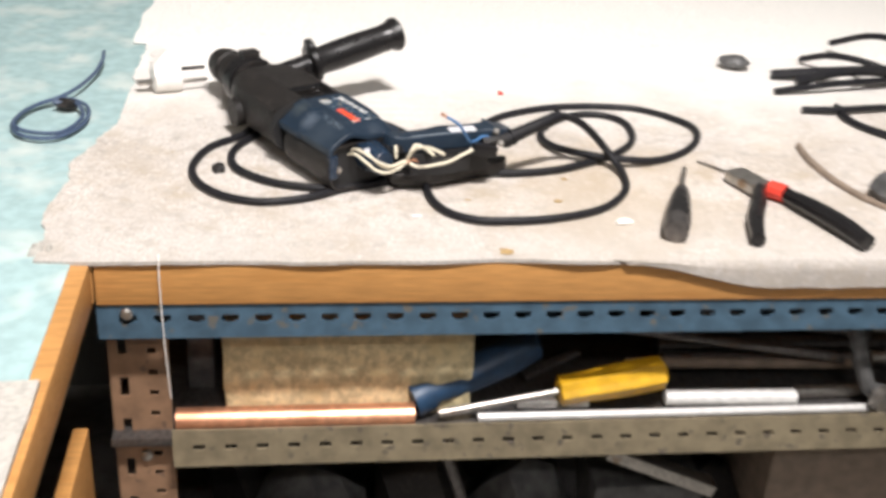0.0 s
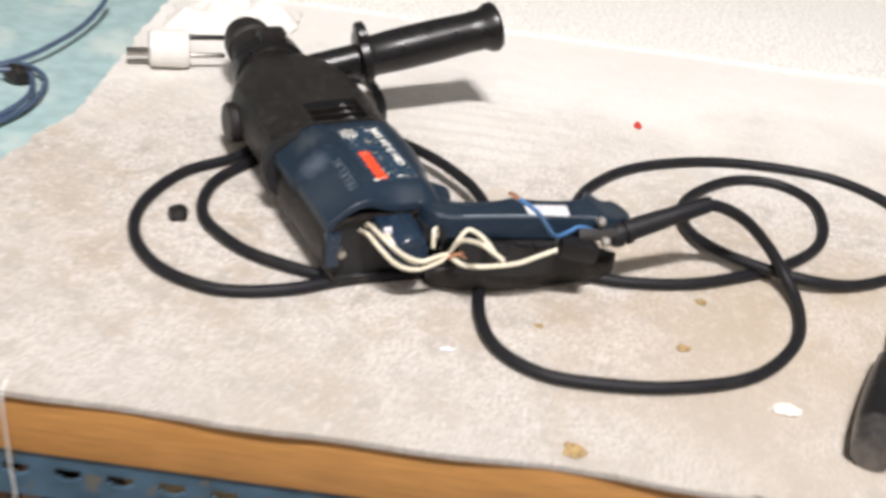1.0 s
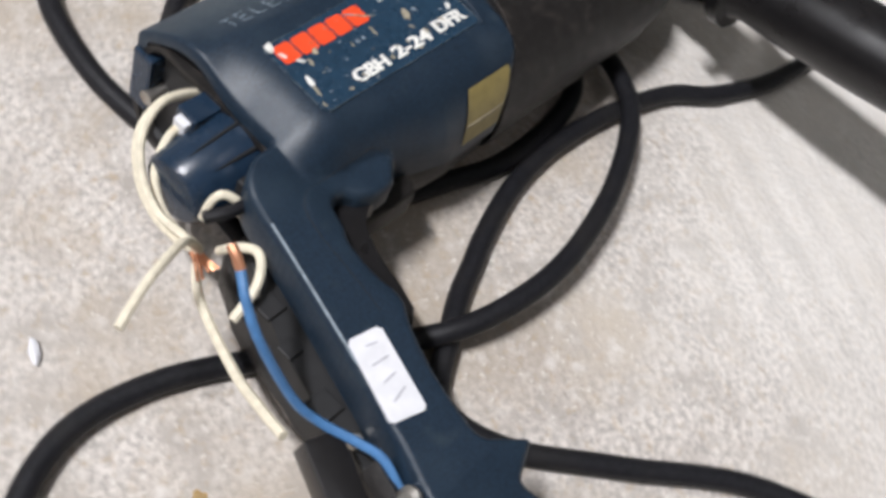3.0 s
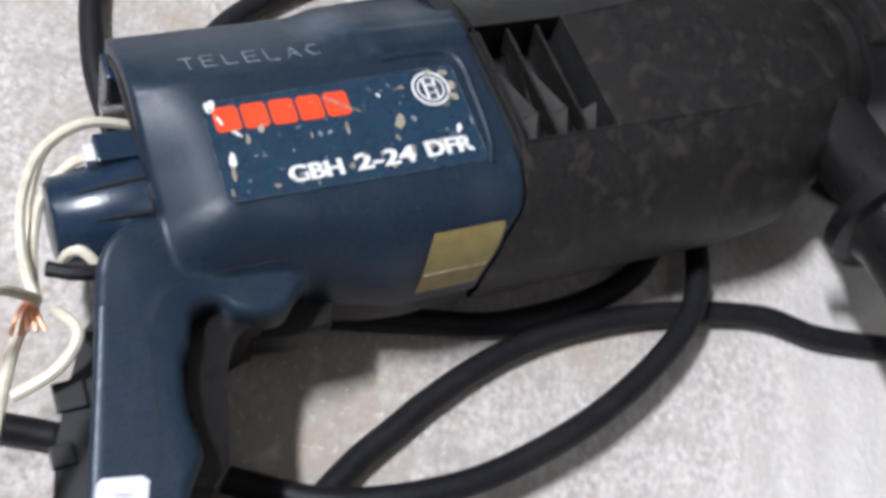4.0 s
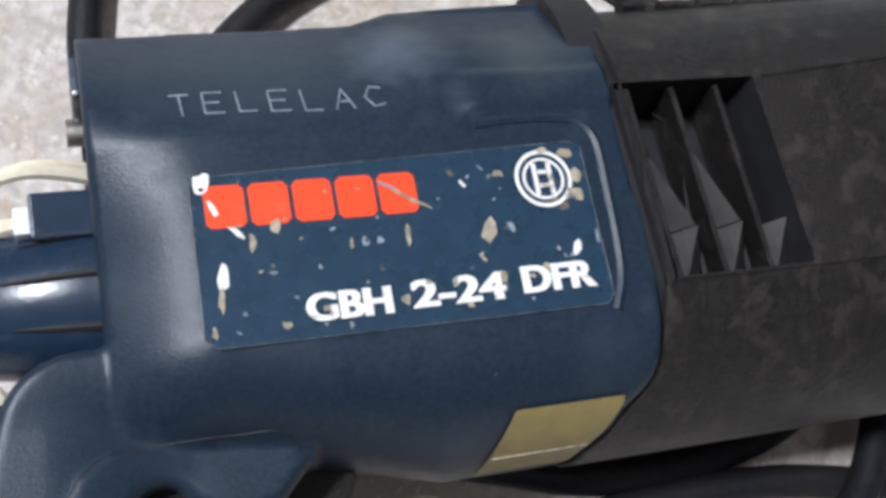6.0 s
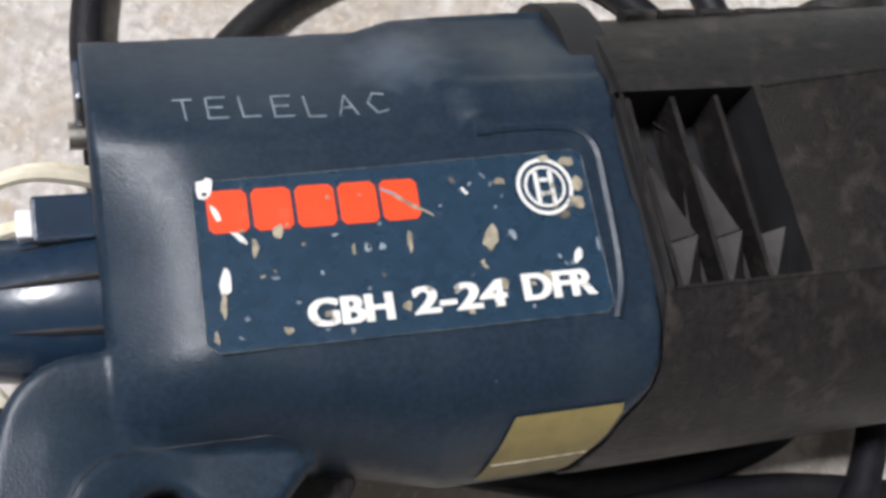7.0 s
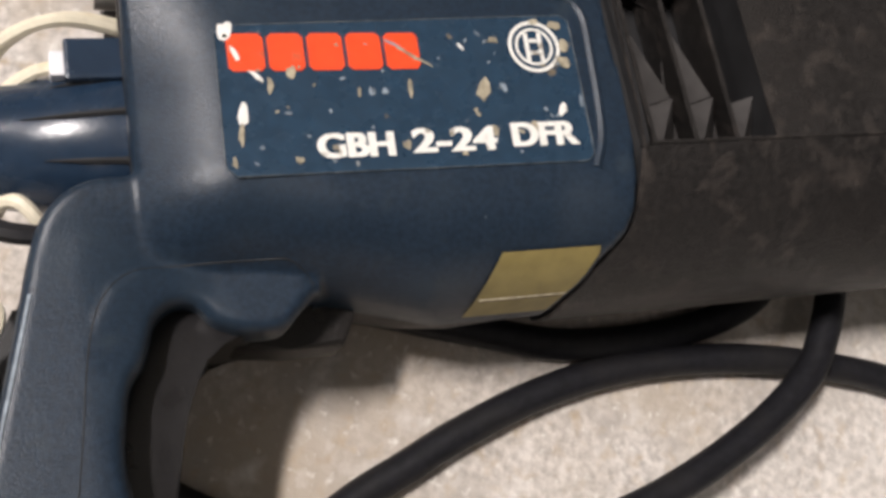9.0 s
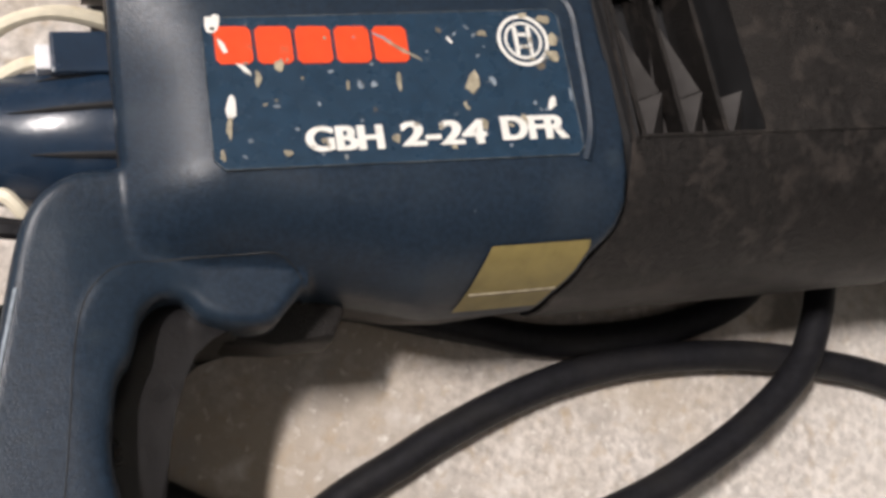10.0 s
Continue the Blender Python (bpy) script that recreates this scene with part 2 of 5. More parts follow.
def box(bm, lo, hi, bevel=0.0, m=None):
    r = bmesh.ops.create_cube(bm, size=1.0)
    vs = r["verts"]
    for v in vs:
        v.co = Vector([lo[i] + (v.co[i] + 0.5) * (hi[i] - lo[i]) for i in range(3)])
    if bevel:
        es = list({e for v in vs for e in v.link_edges})
        out = bmesh.ops.bevel(bm, geom=es, offset=bevel, segments=2, affect="EDGES", profile=0.6)
        vs = list({v for f in out["faces"] for v in f.verts} | {v for v in vs if v.is_valid})
    if m is not None:
        bmesh.ops.transform(bm, matrix=m, verts=vs)
    return bm


def spline(points, steps=8, closed=False):
    """A smooth line through the points."""
    p = [Vector(q) for q in points]
    n, out = len(p), []
    for i in range(n if closed else n - 1):
        a = p[(i - 1) % n] if closed or i else p[0] * 2 - p[1]
        b, c = p[i], p[(i + 1) % n]
        d = p[(i + 2) % n] if closed or i + 2 < n else p[-1] * 2 - p[-2]
        for k in range(steps):
            t = k / steps
            out.append(0.5 * ((2 * b) + (c - a) * t + (2 * a - 5 * b + 4 * c - d) * t * t + (3 * b - a - 3 * c + d) * t ** 3))
    if not closed:
        out.append(p[-1])
    return out


def tube(bm, points, radius, sides=10, steps=8, radii=None):
    """A round tube along a smooth line, with closed ends. radii: one factor for each point given."""
    line = spline(points, steps)
    rings, side = [], None
    for i, q in enumerate(line):
        ahead = (line[min(i + 1, len(line) - 1)] - line[max(i - 1, 0)]).normalized()
        if side is None:
            side = ahead.orthogonal().normalized()
        side = (side - ahead * side.dot(ahead)).normalized()
        up = ahead.cross(side)
        r = radius
        if radii:
            f = i / steps
            j = min(int(f), len(radii) - 2)
            r = radius * (radii[j] + (radii[j + 1] - radii[j]) * (f - j))
        rings.append([bm.verts.new(q + r * (math.cos(2 * math.pi * k / sides) * side + math.sin(2 * math.pi * k / sides) * up)) for k in range(sides)])
    for a, b in zip(rings, rings[1:]):
        for k in range(sides):
            bm.faces.new((a[k], a[(k + 1) % sides], b[(k + 1) % sides], b[k]))
    bm.faces.new(rings[0])
    bm.faces.new(rings[-1][::-1])
    return bm


def lathe(bm, profile, m, sides=24):
    """Turns (along, radius) pairs round the x axis of the pose m."""
    rings = [[bm.verts.new(m @ Vector((x, r * math.cos(2 * math.pi * k / sides), r * math.sin(2 * math.pi * k / sides)))) for k in range(sides)] for x, r in profile]
    for a, b in zip(rings, rings[1:]):
        for k in range(sides):
            bm.faces.new((a[k], a[(k + 1) % sides], b[(k + 1) % sides], b[k]))
    bm.faces.new(rings[0])
    bm.faces.new(rings[-1][::-1])
    return bm


def prism(bm, outline, z0, z1, bevel=0.0, segments=3, taper=None):
    """An outline in x, y raised from z0 to z1, with its rims rounded."""
    low = [bm.verts.new((x, y, z0)) for x, y in outline]
    top = [bm.verts.new((x, y, z1 if taper is None else taper(x, y))) for x, y in outline]
    n = len(outline)
    fs = [bm.faces.new(low[::-1]), bm.faces.new(top)]
    for i in range(n):
        bm.faces.new((low[i], low[(i + 1) % n], top[(i + 1) % n], top[i]))
    if bevel:
        es = list({e for f in fs for e in f.edges})
        bmesh.ops.bevel(bm, geom=es, offset=bevel, segments=segments, affect="EDGES", profile=0.5, clamp_overlap=True)
    return bm


def strip(bm, length, height, holes, thick, m):
    """A perforated strip in x, z with square-cornered holes (x0, x1, z0, z1) through its thickness in y."""
    xs = sorted({0.0, length, *[v for h in holes for v in h[:2] if 0 < v < length]})
    zs = sorted({0.0, height, *[v for h in holes for v in h[2:] if 0 < v < height]})
    inside = lambda x, z: any(h[0] < x < h[1] and h[2] < z < h[3] for h in holes)
    solid = {(i, j) for i in range(len(xs) - 1) for j in range(len(zs) - 1) if not inside((xs[i] + xs[i + 1]) / 2, (zs[j] + zs[j + 1]) / 2)}
    cache = {}

    def v(i, j, y):
        if (i, j, y) not in cache:
            cache[i, j, y] = bm.verts.new(m @ Vector((xs[i], y, zs[j])))
        return cache[i, j, y]
    for i, j in solid:
        bm.faces.new((v(i, j, 0), v(i + 1, j, 0), v(i + 1, j + 1, 0), v(i, j + 1, 0)))
        bm.faces.new((v(i, j, thick), v(i, j + 1, thick), v(i + 1, j + 1, thick), v(i + 1, j, thick)))
        for (a, b), (p, q) in (((-1, 0), ((i, j), (i, j + 1))), ((1, 0), ((i + 1, j), (i + 1, j + 1))), ((0, -1), ((i, j), (i + 1, j))), ((0, 1), ((i, j + 1), (i + 1, j + 1)))):
            if (i + a, j + b) not in solid:
                bm.faces.new((v(*p, 0), v(*q, 0), v(*q, thick), v(*p, thick)))
    return bm


def slab(name, lo, hi, material, label, category, bevel=0.0, kind="structure"):
    return tagged(part(name, box(bmesh.new(), lo, hi, bevel), material), label, category, kind=kind)


# ---- the room ----
# unseen shell: dark and pale paints set what the drill reflects
slab("floor", (-2.2, -3.2, -0.90), (1.6, 1.2, -0.85), FLOOR, "grey concrete workshop floor", "floor")
slab("ceiling", (-2.2, -3.2, 2.25), (1.6, 1.2, 2.30), WALL, "white painted ceiling above the bench", "ceiling")
slab("wall_north", (-2.2, 1.05, -0.85), (1.6, 1.2, 2.25), DIM, "unseen wall behind the bench, darkened to cut reflections", "wall")
slab("wall_south", (-2.2, -3.2, -0.85), (1.6, -3.1, 2.25), ROOM, "unseen plain wall toned to steer bounce light", "wall")
slab("wall_west", (-2.3, -3.2, -0.85), (-2.2, 1.2, 2.25), WALL, "unseen plain wall toned to steer bounce light", "wall")
slab("wall_east", (1.6, -3.2, -0.85), (1.7, 1.2, 2.25), DIM, "unseen wall, darkened and set close to cut reflections", "wall")

# ---- workbench ----
bench = tagged(empty("workbench", (0, 0, -0.85)), "workbench with orange-brown wooden top edge on slotted steel angle frame", "workbench")


def on_bench(name, bm, material, label="", **k):
    bmesh.ops.translate(bm, verts=bm.verts, vec=(0, 0, 0.85))
    return part(name, bm, material, bench, label, **k)


on_bench("tabletop", box(bmesh.new(), (0.001, 0.0, -0.0475), (1.5, 1.04, -0.003), 0.0015), WOOD, "orange-brown varnished wooden top")
holes = []
for i in range(46):
    x = 0.02 + i * 0.0315
    holes += [(x, x + 0.016, 0.0185, 0.0255), (x + 0.003, x + 0.012, 0.0165, 0.0185)]
on_bench("front_angle", strip(bmesh.new(), 1.5, 0.036, holes, 0.002, pose(0.0, 0.003, -0.086)), BLUE_STEEL, "blue-grey painted slotted steel angle", smooth=False)
on_bench("angle_flange", box(bmesh.new(), (0.0, 0.005, -0.0505), (1.5, 0.042, -0.0485)), BLUE_STEEL)
on_bench("angle_bolt", lathe(bmesh.new(), [(0, 0.006), (0.003, 0.006), (0.0045, 0.004)], pose(0.027, 0.0035, -0.058, 0, 0, -90)), STEEL, "bright bolt head")


def angle_post(x, y):
    """An upright of slotted angle: one flange to the front, one to the side."""
    rows = [0.03 + i * 0.05 for i in range(15)]
    bm = bmesh.new()
    strip(bm, 0.057, 0.76, [(0.008 + 0.0, 0.0165, z, z + 0.022) for z in rows] + [(0.036, 0.045, z + d, z + d + 0.006) for z in rows for d in (0.0, 0.025)], 0.002, pose(x, y, -0.85))
    strip(bm, 0.04, 0.76, [(0.012, 0.021, z, z + 0.022) for z in rows], 0.002, pose(x, y + 0.002, -0.85, 0, 0, 90))
    return bm


on_bench("post", angle_post(0.003, 0.03), BROWN_STEEL, "brown painted slotted steel upright", smooth=False)
on_bench("post", angle_post(1.40, 0.03), BROWN_STEEL, smooth=False)
on_bench("post_bolt", lathe(bmesh.new(), [(0, 0.006), (0.004, 0.006), (0.006, 0.003)], pose(0.032, 0.03, -0.243, 0, 0, -90)), STEEL)
rows = []
for i in range(44):
    x = 0.02 + i * 0.032
    rows.append((x, x + 0.012, 0.021, 0.0275))
on_bench("shelf_beam", strip(bmesh.new(), 1.34, 0.046, rows, 0.002, pose(0.0605, 0.012, -0.247)), OLIVE_STEEL, "olive painted slotted steel shelf rail", smooth=False)
on_bench("shelf", box(bmesh.new(), (0.0, 0.0145, -0.222), (1.45, 0.70, -0.212), 0.001), STEEL_DARK)
on_bench("lower_shelf", box(bmesh.new(), (0.0, 0.05, -0.50), (1.45, 0.70, -0.488), 0.001), STEEL_DARK)
# near-black sheet closes the view behind the shelves
on_bench("dark_backing", box(bmesh.new(), (0.0, 0.70, -0.85), (1.45, 0.712, -0.06)), INNER)

side_bench = tagged(empty("side_bench", (-0.3, -0.6, -0.85)), "second bench set square to the first with orange wooden edge", "workbench")


def on_side(name, bm, material, label="", **k):
    bmesh.ops.translate(bm, verts=bm.verts, vec=(0.3, 0.6, 0.85))
    return part(name, bm, material, side_bench, label, **k)


on_side("tabletop", box(bmesh.new(), (-0.75, -1.3, -0.047), (-0.002, 0.0, -0.004), 0.0015), WOOD, "orange-brown varnished wooden top")
on_side("tabletop_end", box(bmesh.new(), (-0.75, 0.0015, -0.047), (-0.001, 1.04, -0.005), 0.0015), WOOD)
on_side("edge_angle", strip(bmesh.new(), 1.25, 0.030, [(0.01 + i * 0.03, 0.022 + i * 0.03, 0.012, 0.020) for i in range(41)], 0.002, pose(-0.012, -1.28, -0.0785, 0, 0, 90)), STEEL_DARK, "dark slotted steel angle", smooth=False)
# added near-black sheet gives the gap under the bench its shade
on_side("shade_panel", box(bmesh.new(), (-0.30, -1.25, -0.85), (-0.29, 1.0, -0.05)), INNER, "added dark panel standing in for shade under the bench")
on_side("leg", box(bmesh.new(), (-0.06, -1.25, -0.85), (-0.02, -1.21, -0.05), 0.002), BROWN_STEEL)
on_side("leg", box(bmesh.new(), (-0.72, -1.25, -0.85), (-0.68, -1.21, -0.05), 0.002), BROWN_STEEL)
on_side("cross_board", box(bmesh.new(), (-0.035, -0.55, -0.33), (-0.020, 0.012, -0.195), 0.002), WOOD, "orange-brown board below the top")

# ---- coverings ----
def sheet(name, x0, x1, y0, y1, nx, ny, height, material, label, category, edge=None, drop=None, thick=0.004, uneven=1.0):
    """A cloth lying flat, with a ragged left edge and, where drop asks for it, a front hem hanging over."""
    bm = bmesh.new()
    grid = []
    for j in range(ny + 1):
        row = []
        y = y0 + (y1 - y0) * j / ny
        left = edge(y) if edge else x0
        for i in range(nx + 1):
            x = left + (x1 - left) * (i / nx)
            fold = 0.0007 * math.sin(y * 330 + 6 * noise.noise((x * 5, y * 6, 1))) * max(0.0, min(1, (x - 0.20) / 0.08)) * max(0.0, min(1, (0.43 - x) / 0.10)) * max(0.0, 1 - abs(y - 0.40) / 0.13) if drop else 0.0
            z = height + fold + uneven * (0.0016 * noise.noise((x * 9, y * 9, 3)) + 0.0006 * noise.noise((x * 40, y * 40, 7)))
            yy = y
            if drop:
                d = drop(x)
                if j < 4 and d > 0:
                    yy = (-0.0065, -0.0070, -0.0065, -0.0035)[j]
                    z = height + (-d, -d * 0.5, -0.004 - 0.02 * d, 0.0006)[j] + 0.0012 * noise.noise((x * 30, 0, 1))
                elif j < 4:
                    yy = y0 + 0.004 * j / 4 - 0.003 + 0.003 * noise.noise((x * 12, 5, 1))
            row.append(bm.verts.new((x, yy, z)))
        grid.append(row)
    for a, b in zip(grid, grid[1:]):
        for i in range(nx):
            bm.faces.new((a[i], a[i + 1], b[i + 1], b[i]))
    bmesh.ops.recalc_face_normals(bm, faces=bm.faces)
    rim = [e for e in bm.edges if len(e.link_faces) == 1]
    out = bmesh.ops.extrude_edge_only(bm, edges=rim)
    for v in [g for g in out["geom"] if isinstance(g, bmesh.types.BMVert)]:
        v.co.z -= thick
    ob = part(name, bm, material)
    return tagged(ob, label, category)


def ragged(y):
    base = -0.055 + 0.034 * min(1, max(0, (y - 0.22) / 0.12)) + 0.012 * noise.noise((y * 14, 1, 0)) + 0.004 * noise.noise((y * 70, 2, 0))
    return base + 0.045 * min(1, max(0, (0.012 - y) / 0.012))


def hem(x):
    t = min(1.0, max(0.0, (x - 0.500) / 0.16))
    return 0.027 * t * t * (3 - 2 * t)


cloth = sheet("bench_cloth", -0.05, 1.46, 0.0, 0.655, 260, 120, 0.0, CLOTH, "worn cream felt cloth with brown stains covering the bench", "cloth", ragged, hem)
tagged(sheet("back_cloth", -0.02, 1.46, 0.652, 1.03, 60, 20, 0.0035, CLOTH_FUZZ, "white cloth along the back of the bench", "cloth", lambda y: -0.04 + 0.02 * noise.noise((y * 10, 4, 4))))
sheet("blue_mat", -0.74, -0.018, -0.19, 1.03, 60, 90, -0.0028, MAT_BLUE, "pale blue-green mat covering the side bench", "mat", None, None, 0.0012, 0.3)
sheet("white_rag", -0.5, -0.008, -0.95, -0.195, 60, 70, 0.0015, WHITE_RAG, "crumpled white rag over the side bench edge", "rag", lambda y: -0.4 + 0.04 * noise.noise((y * 8, 2, 2)), None, 0.0045, 2.0)

# ---- rotary hammer, lying on its side ----
drill = tagged(empty("rotary_hammer", (0.25296, 0.15345, 0), 118.2), "dark blue and black rotary hammer with rear cover missing, wires exposed", "power tool")
TO_DRILL = drill.matrix_world.inverted()


def loc(u, v, z):
    """u towards the chuck, v towards the grip's end, z up, from the middle of the housing's rear edge."""
    return Vector((u, -v, z))


def on_drill(name, bm, material, label="", parent=None, **k):
    return part(name, bm, material, parent or drill, label, **k)


def section(vmin, vmax, a, b, zt, zb, n=9, crease=0.0):
    """A cross-section: flat side up from a to b, rounded shoulders out to vmin and vmax."""
    zc, pts, s0, c0 = (zt + zb) / 2, [], math.sin(crease), math.cos(crease)
    for k in range(n + 1):
        th = crease + (math.pi / 2 - crease) * k / n
        pts.append((b + (vmax - b) * (math.sin(th) - s0) / (1 - s0), zc + (zt - zc) * math.cos(th) / c0))
    for k in range(1, n + 1):
        th = math.pi / 2 * (1 - k / n)
        pts.append((b + (vmax - b) * math.sin(th), zc - (zc - zb) * math.cos(th)))
    for k in range(n + 1):
        th = math.pi / 2 * k / n
        pts.append((a + (vmin - a) * math.sin(th), zc - (zc - zb) * math.cos(th)))
    for k in range(1, n + 1):
        th = crease + (math.pi / 2 - crease) * (1 - k / n)
        pts.append((a + (vmin - a) * (math.sin(th) - s0) / (1 - s0), zc + (zt - zc) * math.cos(th) / c0))
    return pts


def loft(bm, rings, cap=(True, True), skip=()):
    """Skins rings of (u, v, z) triples; skip: (ring, place) of faces left open."""
    rows_ = [[bm.verts.new(loc(*q)) for q in ring] for ring in rings]
    n = len(rows_[0])
    for r, (a, b) in enumerate(zip(rows_, rows_[1:])):
        for k in range(n):
            if (r, k) not in skip:
                bm.faces.new((a[k], a[(k + 1) % n], b[(k + 1) % n], b[k]))
    if cap[0]:
        bm.faces.new(rows_[0])
    if cap[1]:
        bm.faces.new(rows_[-1][::-1])
    return bm


def lerp_table(table, x):
    """Linear reading of a table of (x, value) pairs."""
    if x <= table[0][0]:
        return table[0][1]
    for (x0, y0), (x1, y1) in zip(table, table[1:]):
        if x <= x1:
            return y0 + (y1 - y0) * (x - x0) / (x1 - x0)
    return table[-1][1]


def ease(x, lo, hi):
    t = min(1.0, max(0.0, (x - lo) / (hi - lo)))
    return t * t * (3 - 2 * t)


JOINT = [(-0.046, 0.1062), (-0.030, 0.1040), (-0.012, 0.1022), (0.0, 0.1021), (0.013, 0.1032), (0.026, 0.1032), (0.0336, 0.1024), (0.0418, 0.1014), (0.0455, 0.1000), (0.0475, 0.0980), (0.0500, 0.0948), (0.0525, 0.0935), (0.0550, 0.0905), (0.0566, 0.0888)]


def joint(v):
    """Where the blue housing ends, towards the chuck."""
    return lerp_table(JOINT, v)


# the upper half of the housing and the grip are one moulding: an outline in u, v and a height over it
GRIP_OUT = [(-0.0050, 0.0263), (-0.0090, 0.0270), (-0.0132, 0.0290), (-0.0172, 0.0330), (-0.0198, 0.0390), (-0.0222, 0.049), (-0.0262, 0.066), (-0.035, 0.099), (-0.0420, 0.124), (-0.0470, 0.138),
            (-0.0485, 0.150), (-0.0425, 0.1635), (-0.0340, 0.1710), (-0.0250, 0.1712), (-0.0200, 0.1692), (-0.0162, 0.1650), (-0.0178, 0.1598), (-0.0192, 0.1545), (-0.0145, 0.1512), (-0.0086, 0.1474), (-0.0150, 0.1425), (-0.0203, 0.1372), (-0.0198, 0.1290), (-0.0165, 0.115), (-0.0110, 0.1005), (-0.0058, 0.0925),
            (-0.0050, 0.0870), (-0.0058, 0.0800), (-0.0046, 0.0700), (-0.0032, 0.0652), (-0.0008, 0.0618), (0.0008, 0.0570), (0.0022, 0.0536), (0.0056, 0.0511), (0.0100, 0.0514), (0.0135, 0.0550), (0.0194, 0.0572), (0.0268, 0.0572), (0.0304, 0.0542), (0.0334, 0.0512)]
PAD = [(-0.0150, 0.0900), (-0.0128, 0.0750), (-0.0112, 0.0620), (-0.0092, 0.0530), (-0.0060, 0.0476), (-0.0010, 0.0444), (0.0080, 0.0438), (0.0213, 0.0441), (0.0278, 0.0446), (0.0319, 0.0470), (0.0332, 0.0494)]
LOWER_EDGE = [(0.0888, 0.0566), (0.0760, 0.0566), (0.0620, 0.0565), (0.0550, 0.0545), (0.0460, 0.0522), (0.0380, 0.0505)]
UPPER_EDGE = [(0.0, -0.0382), (0.034, -0.0390), (0.056, -0.0398), (0.064, -0.0420), (0.076, -0.0428), (0.090, -0.0434)]
SHELL = UPPER_EDGE + [(u, v) for v, u in JOINT[:-1] if v > -0.046] + LOWER_EDGE + [(q.x, q.y) for q in spline([(u, v, 0) for u, v in GRIP_OUT], 4)][::-1] + [(-0.0008, 0.0262), (0.0, 0.0250)]
SHELL.insert(len(UPPER_EDGE), (0.1056, -0.0438))
REACH = [(0.0, 0.0480), (0.020, 0.0485), (0.034, 0.0505), (0.046, 0.0535), (0.058, 0.0568)]


def shoulder(u, v, lift=0.0):
    """Height of the housing's moulded surface, without the grip."""
    zt = 0.0708 - 0.0092 * (1 - math.sin(math.pi / 2 * min(1.0, max(0.0, u / 0.020)))) * ease(v, -0.024, 0.012)
    if v < -0.008:
        q = min(1.1, (-0.008 - v) / 0.0305)
        swell = 0.0036 * ease(u, 0.053, 0.065) * ease(q, 0.05, 0.55) * (1 - 0.3 * ease(q, 0.6, 1.0))
        boss = 0.0016 * ease(u, 0.066, 0.074) * ease(q, 0.0, 0.12) * (1 - ease(q, 0.30, 0.42))
        return zt - 0.0180 * q ** 1.4 + swell + boss + lift
    b = 0.028 + 0.004 * ease(u, 0.022, 0.04)
    if v > b:
        q = min(1.0, (v - b) / (lerp_table(REACH, u) - b))
        return 0.0374 + (zt - 0.0374) * math.sqrt(1 - q * q) + lift
    return zt + lift


def inside_of(line, u, v):
    odd = False
    for (u0, v0), (u1, v1) in zip(line, line[1:] + line[:1]):
        if (v0 > v) != (v1 > v) and u < u0 + (u1 - u0) * (v - v0) / (v1 - v0):
            odd = not odd
    return odd


PAD_AREA = PAD + [(0.0330, 0.0560), (0.030, 0.0600), (0.002, 0.0600), (-0.002, 0.0960), (-0.0150, 0.0960)]


def off_line(line, u, v):
    """Distance to an open line."""
    best = 1.0
    for (u0, v0), (u1, v1) in zip(line, line[1:]):
        du, dv = u1 - u0, v1 - v0
        t = min(1.0, max(0.0, ((u - u0) * du + (v - v0) * dv) / (du * du + dv * dv)))
        best = min(best, math.hypot(u - u0 - t * du, v - v0 - t * dv))
    return best


def grip_height(u, v):
    fall = 0.0050 * ease(u, -0.012, 0.014)
    z = 0.0602 + 0.025 * max(0, v - 0.05) - fall - 0.35 * max(0, v - 0.142)
    if -0.016 < u < 0.036 and 0.042 < v < 0.092:
        side_ = off_line(PAD, u, v) * (1 if inside_of(PAD_AREA, u, v) else -1)
        z += 0.0007 * ease(side_, -0.0010, 0.0012) * (1 - ease(v, 0.048, 0.060))
    return z


def shell_height(u, v):
    """Housing and grip run into each other with a soft hollow between."""
    if v < 0.024:
        return shoulder(u, v)
    h, g, k = shoulder(max(u, 0.0), v), grip_height(u, v), 0.0032
    if u > 0.0345:
        g -= (u - 0.0345) * 3
    mix_ = max(0.0, k - abs(h - g))
    return max(h, g) + mix_ * mix_ / (4 * k)


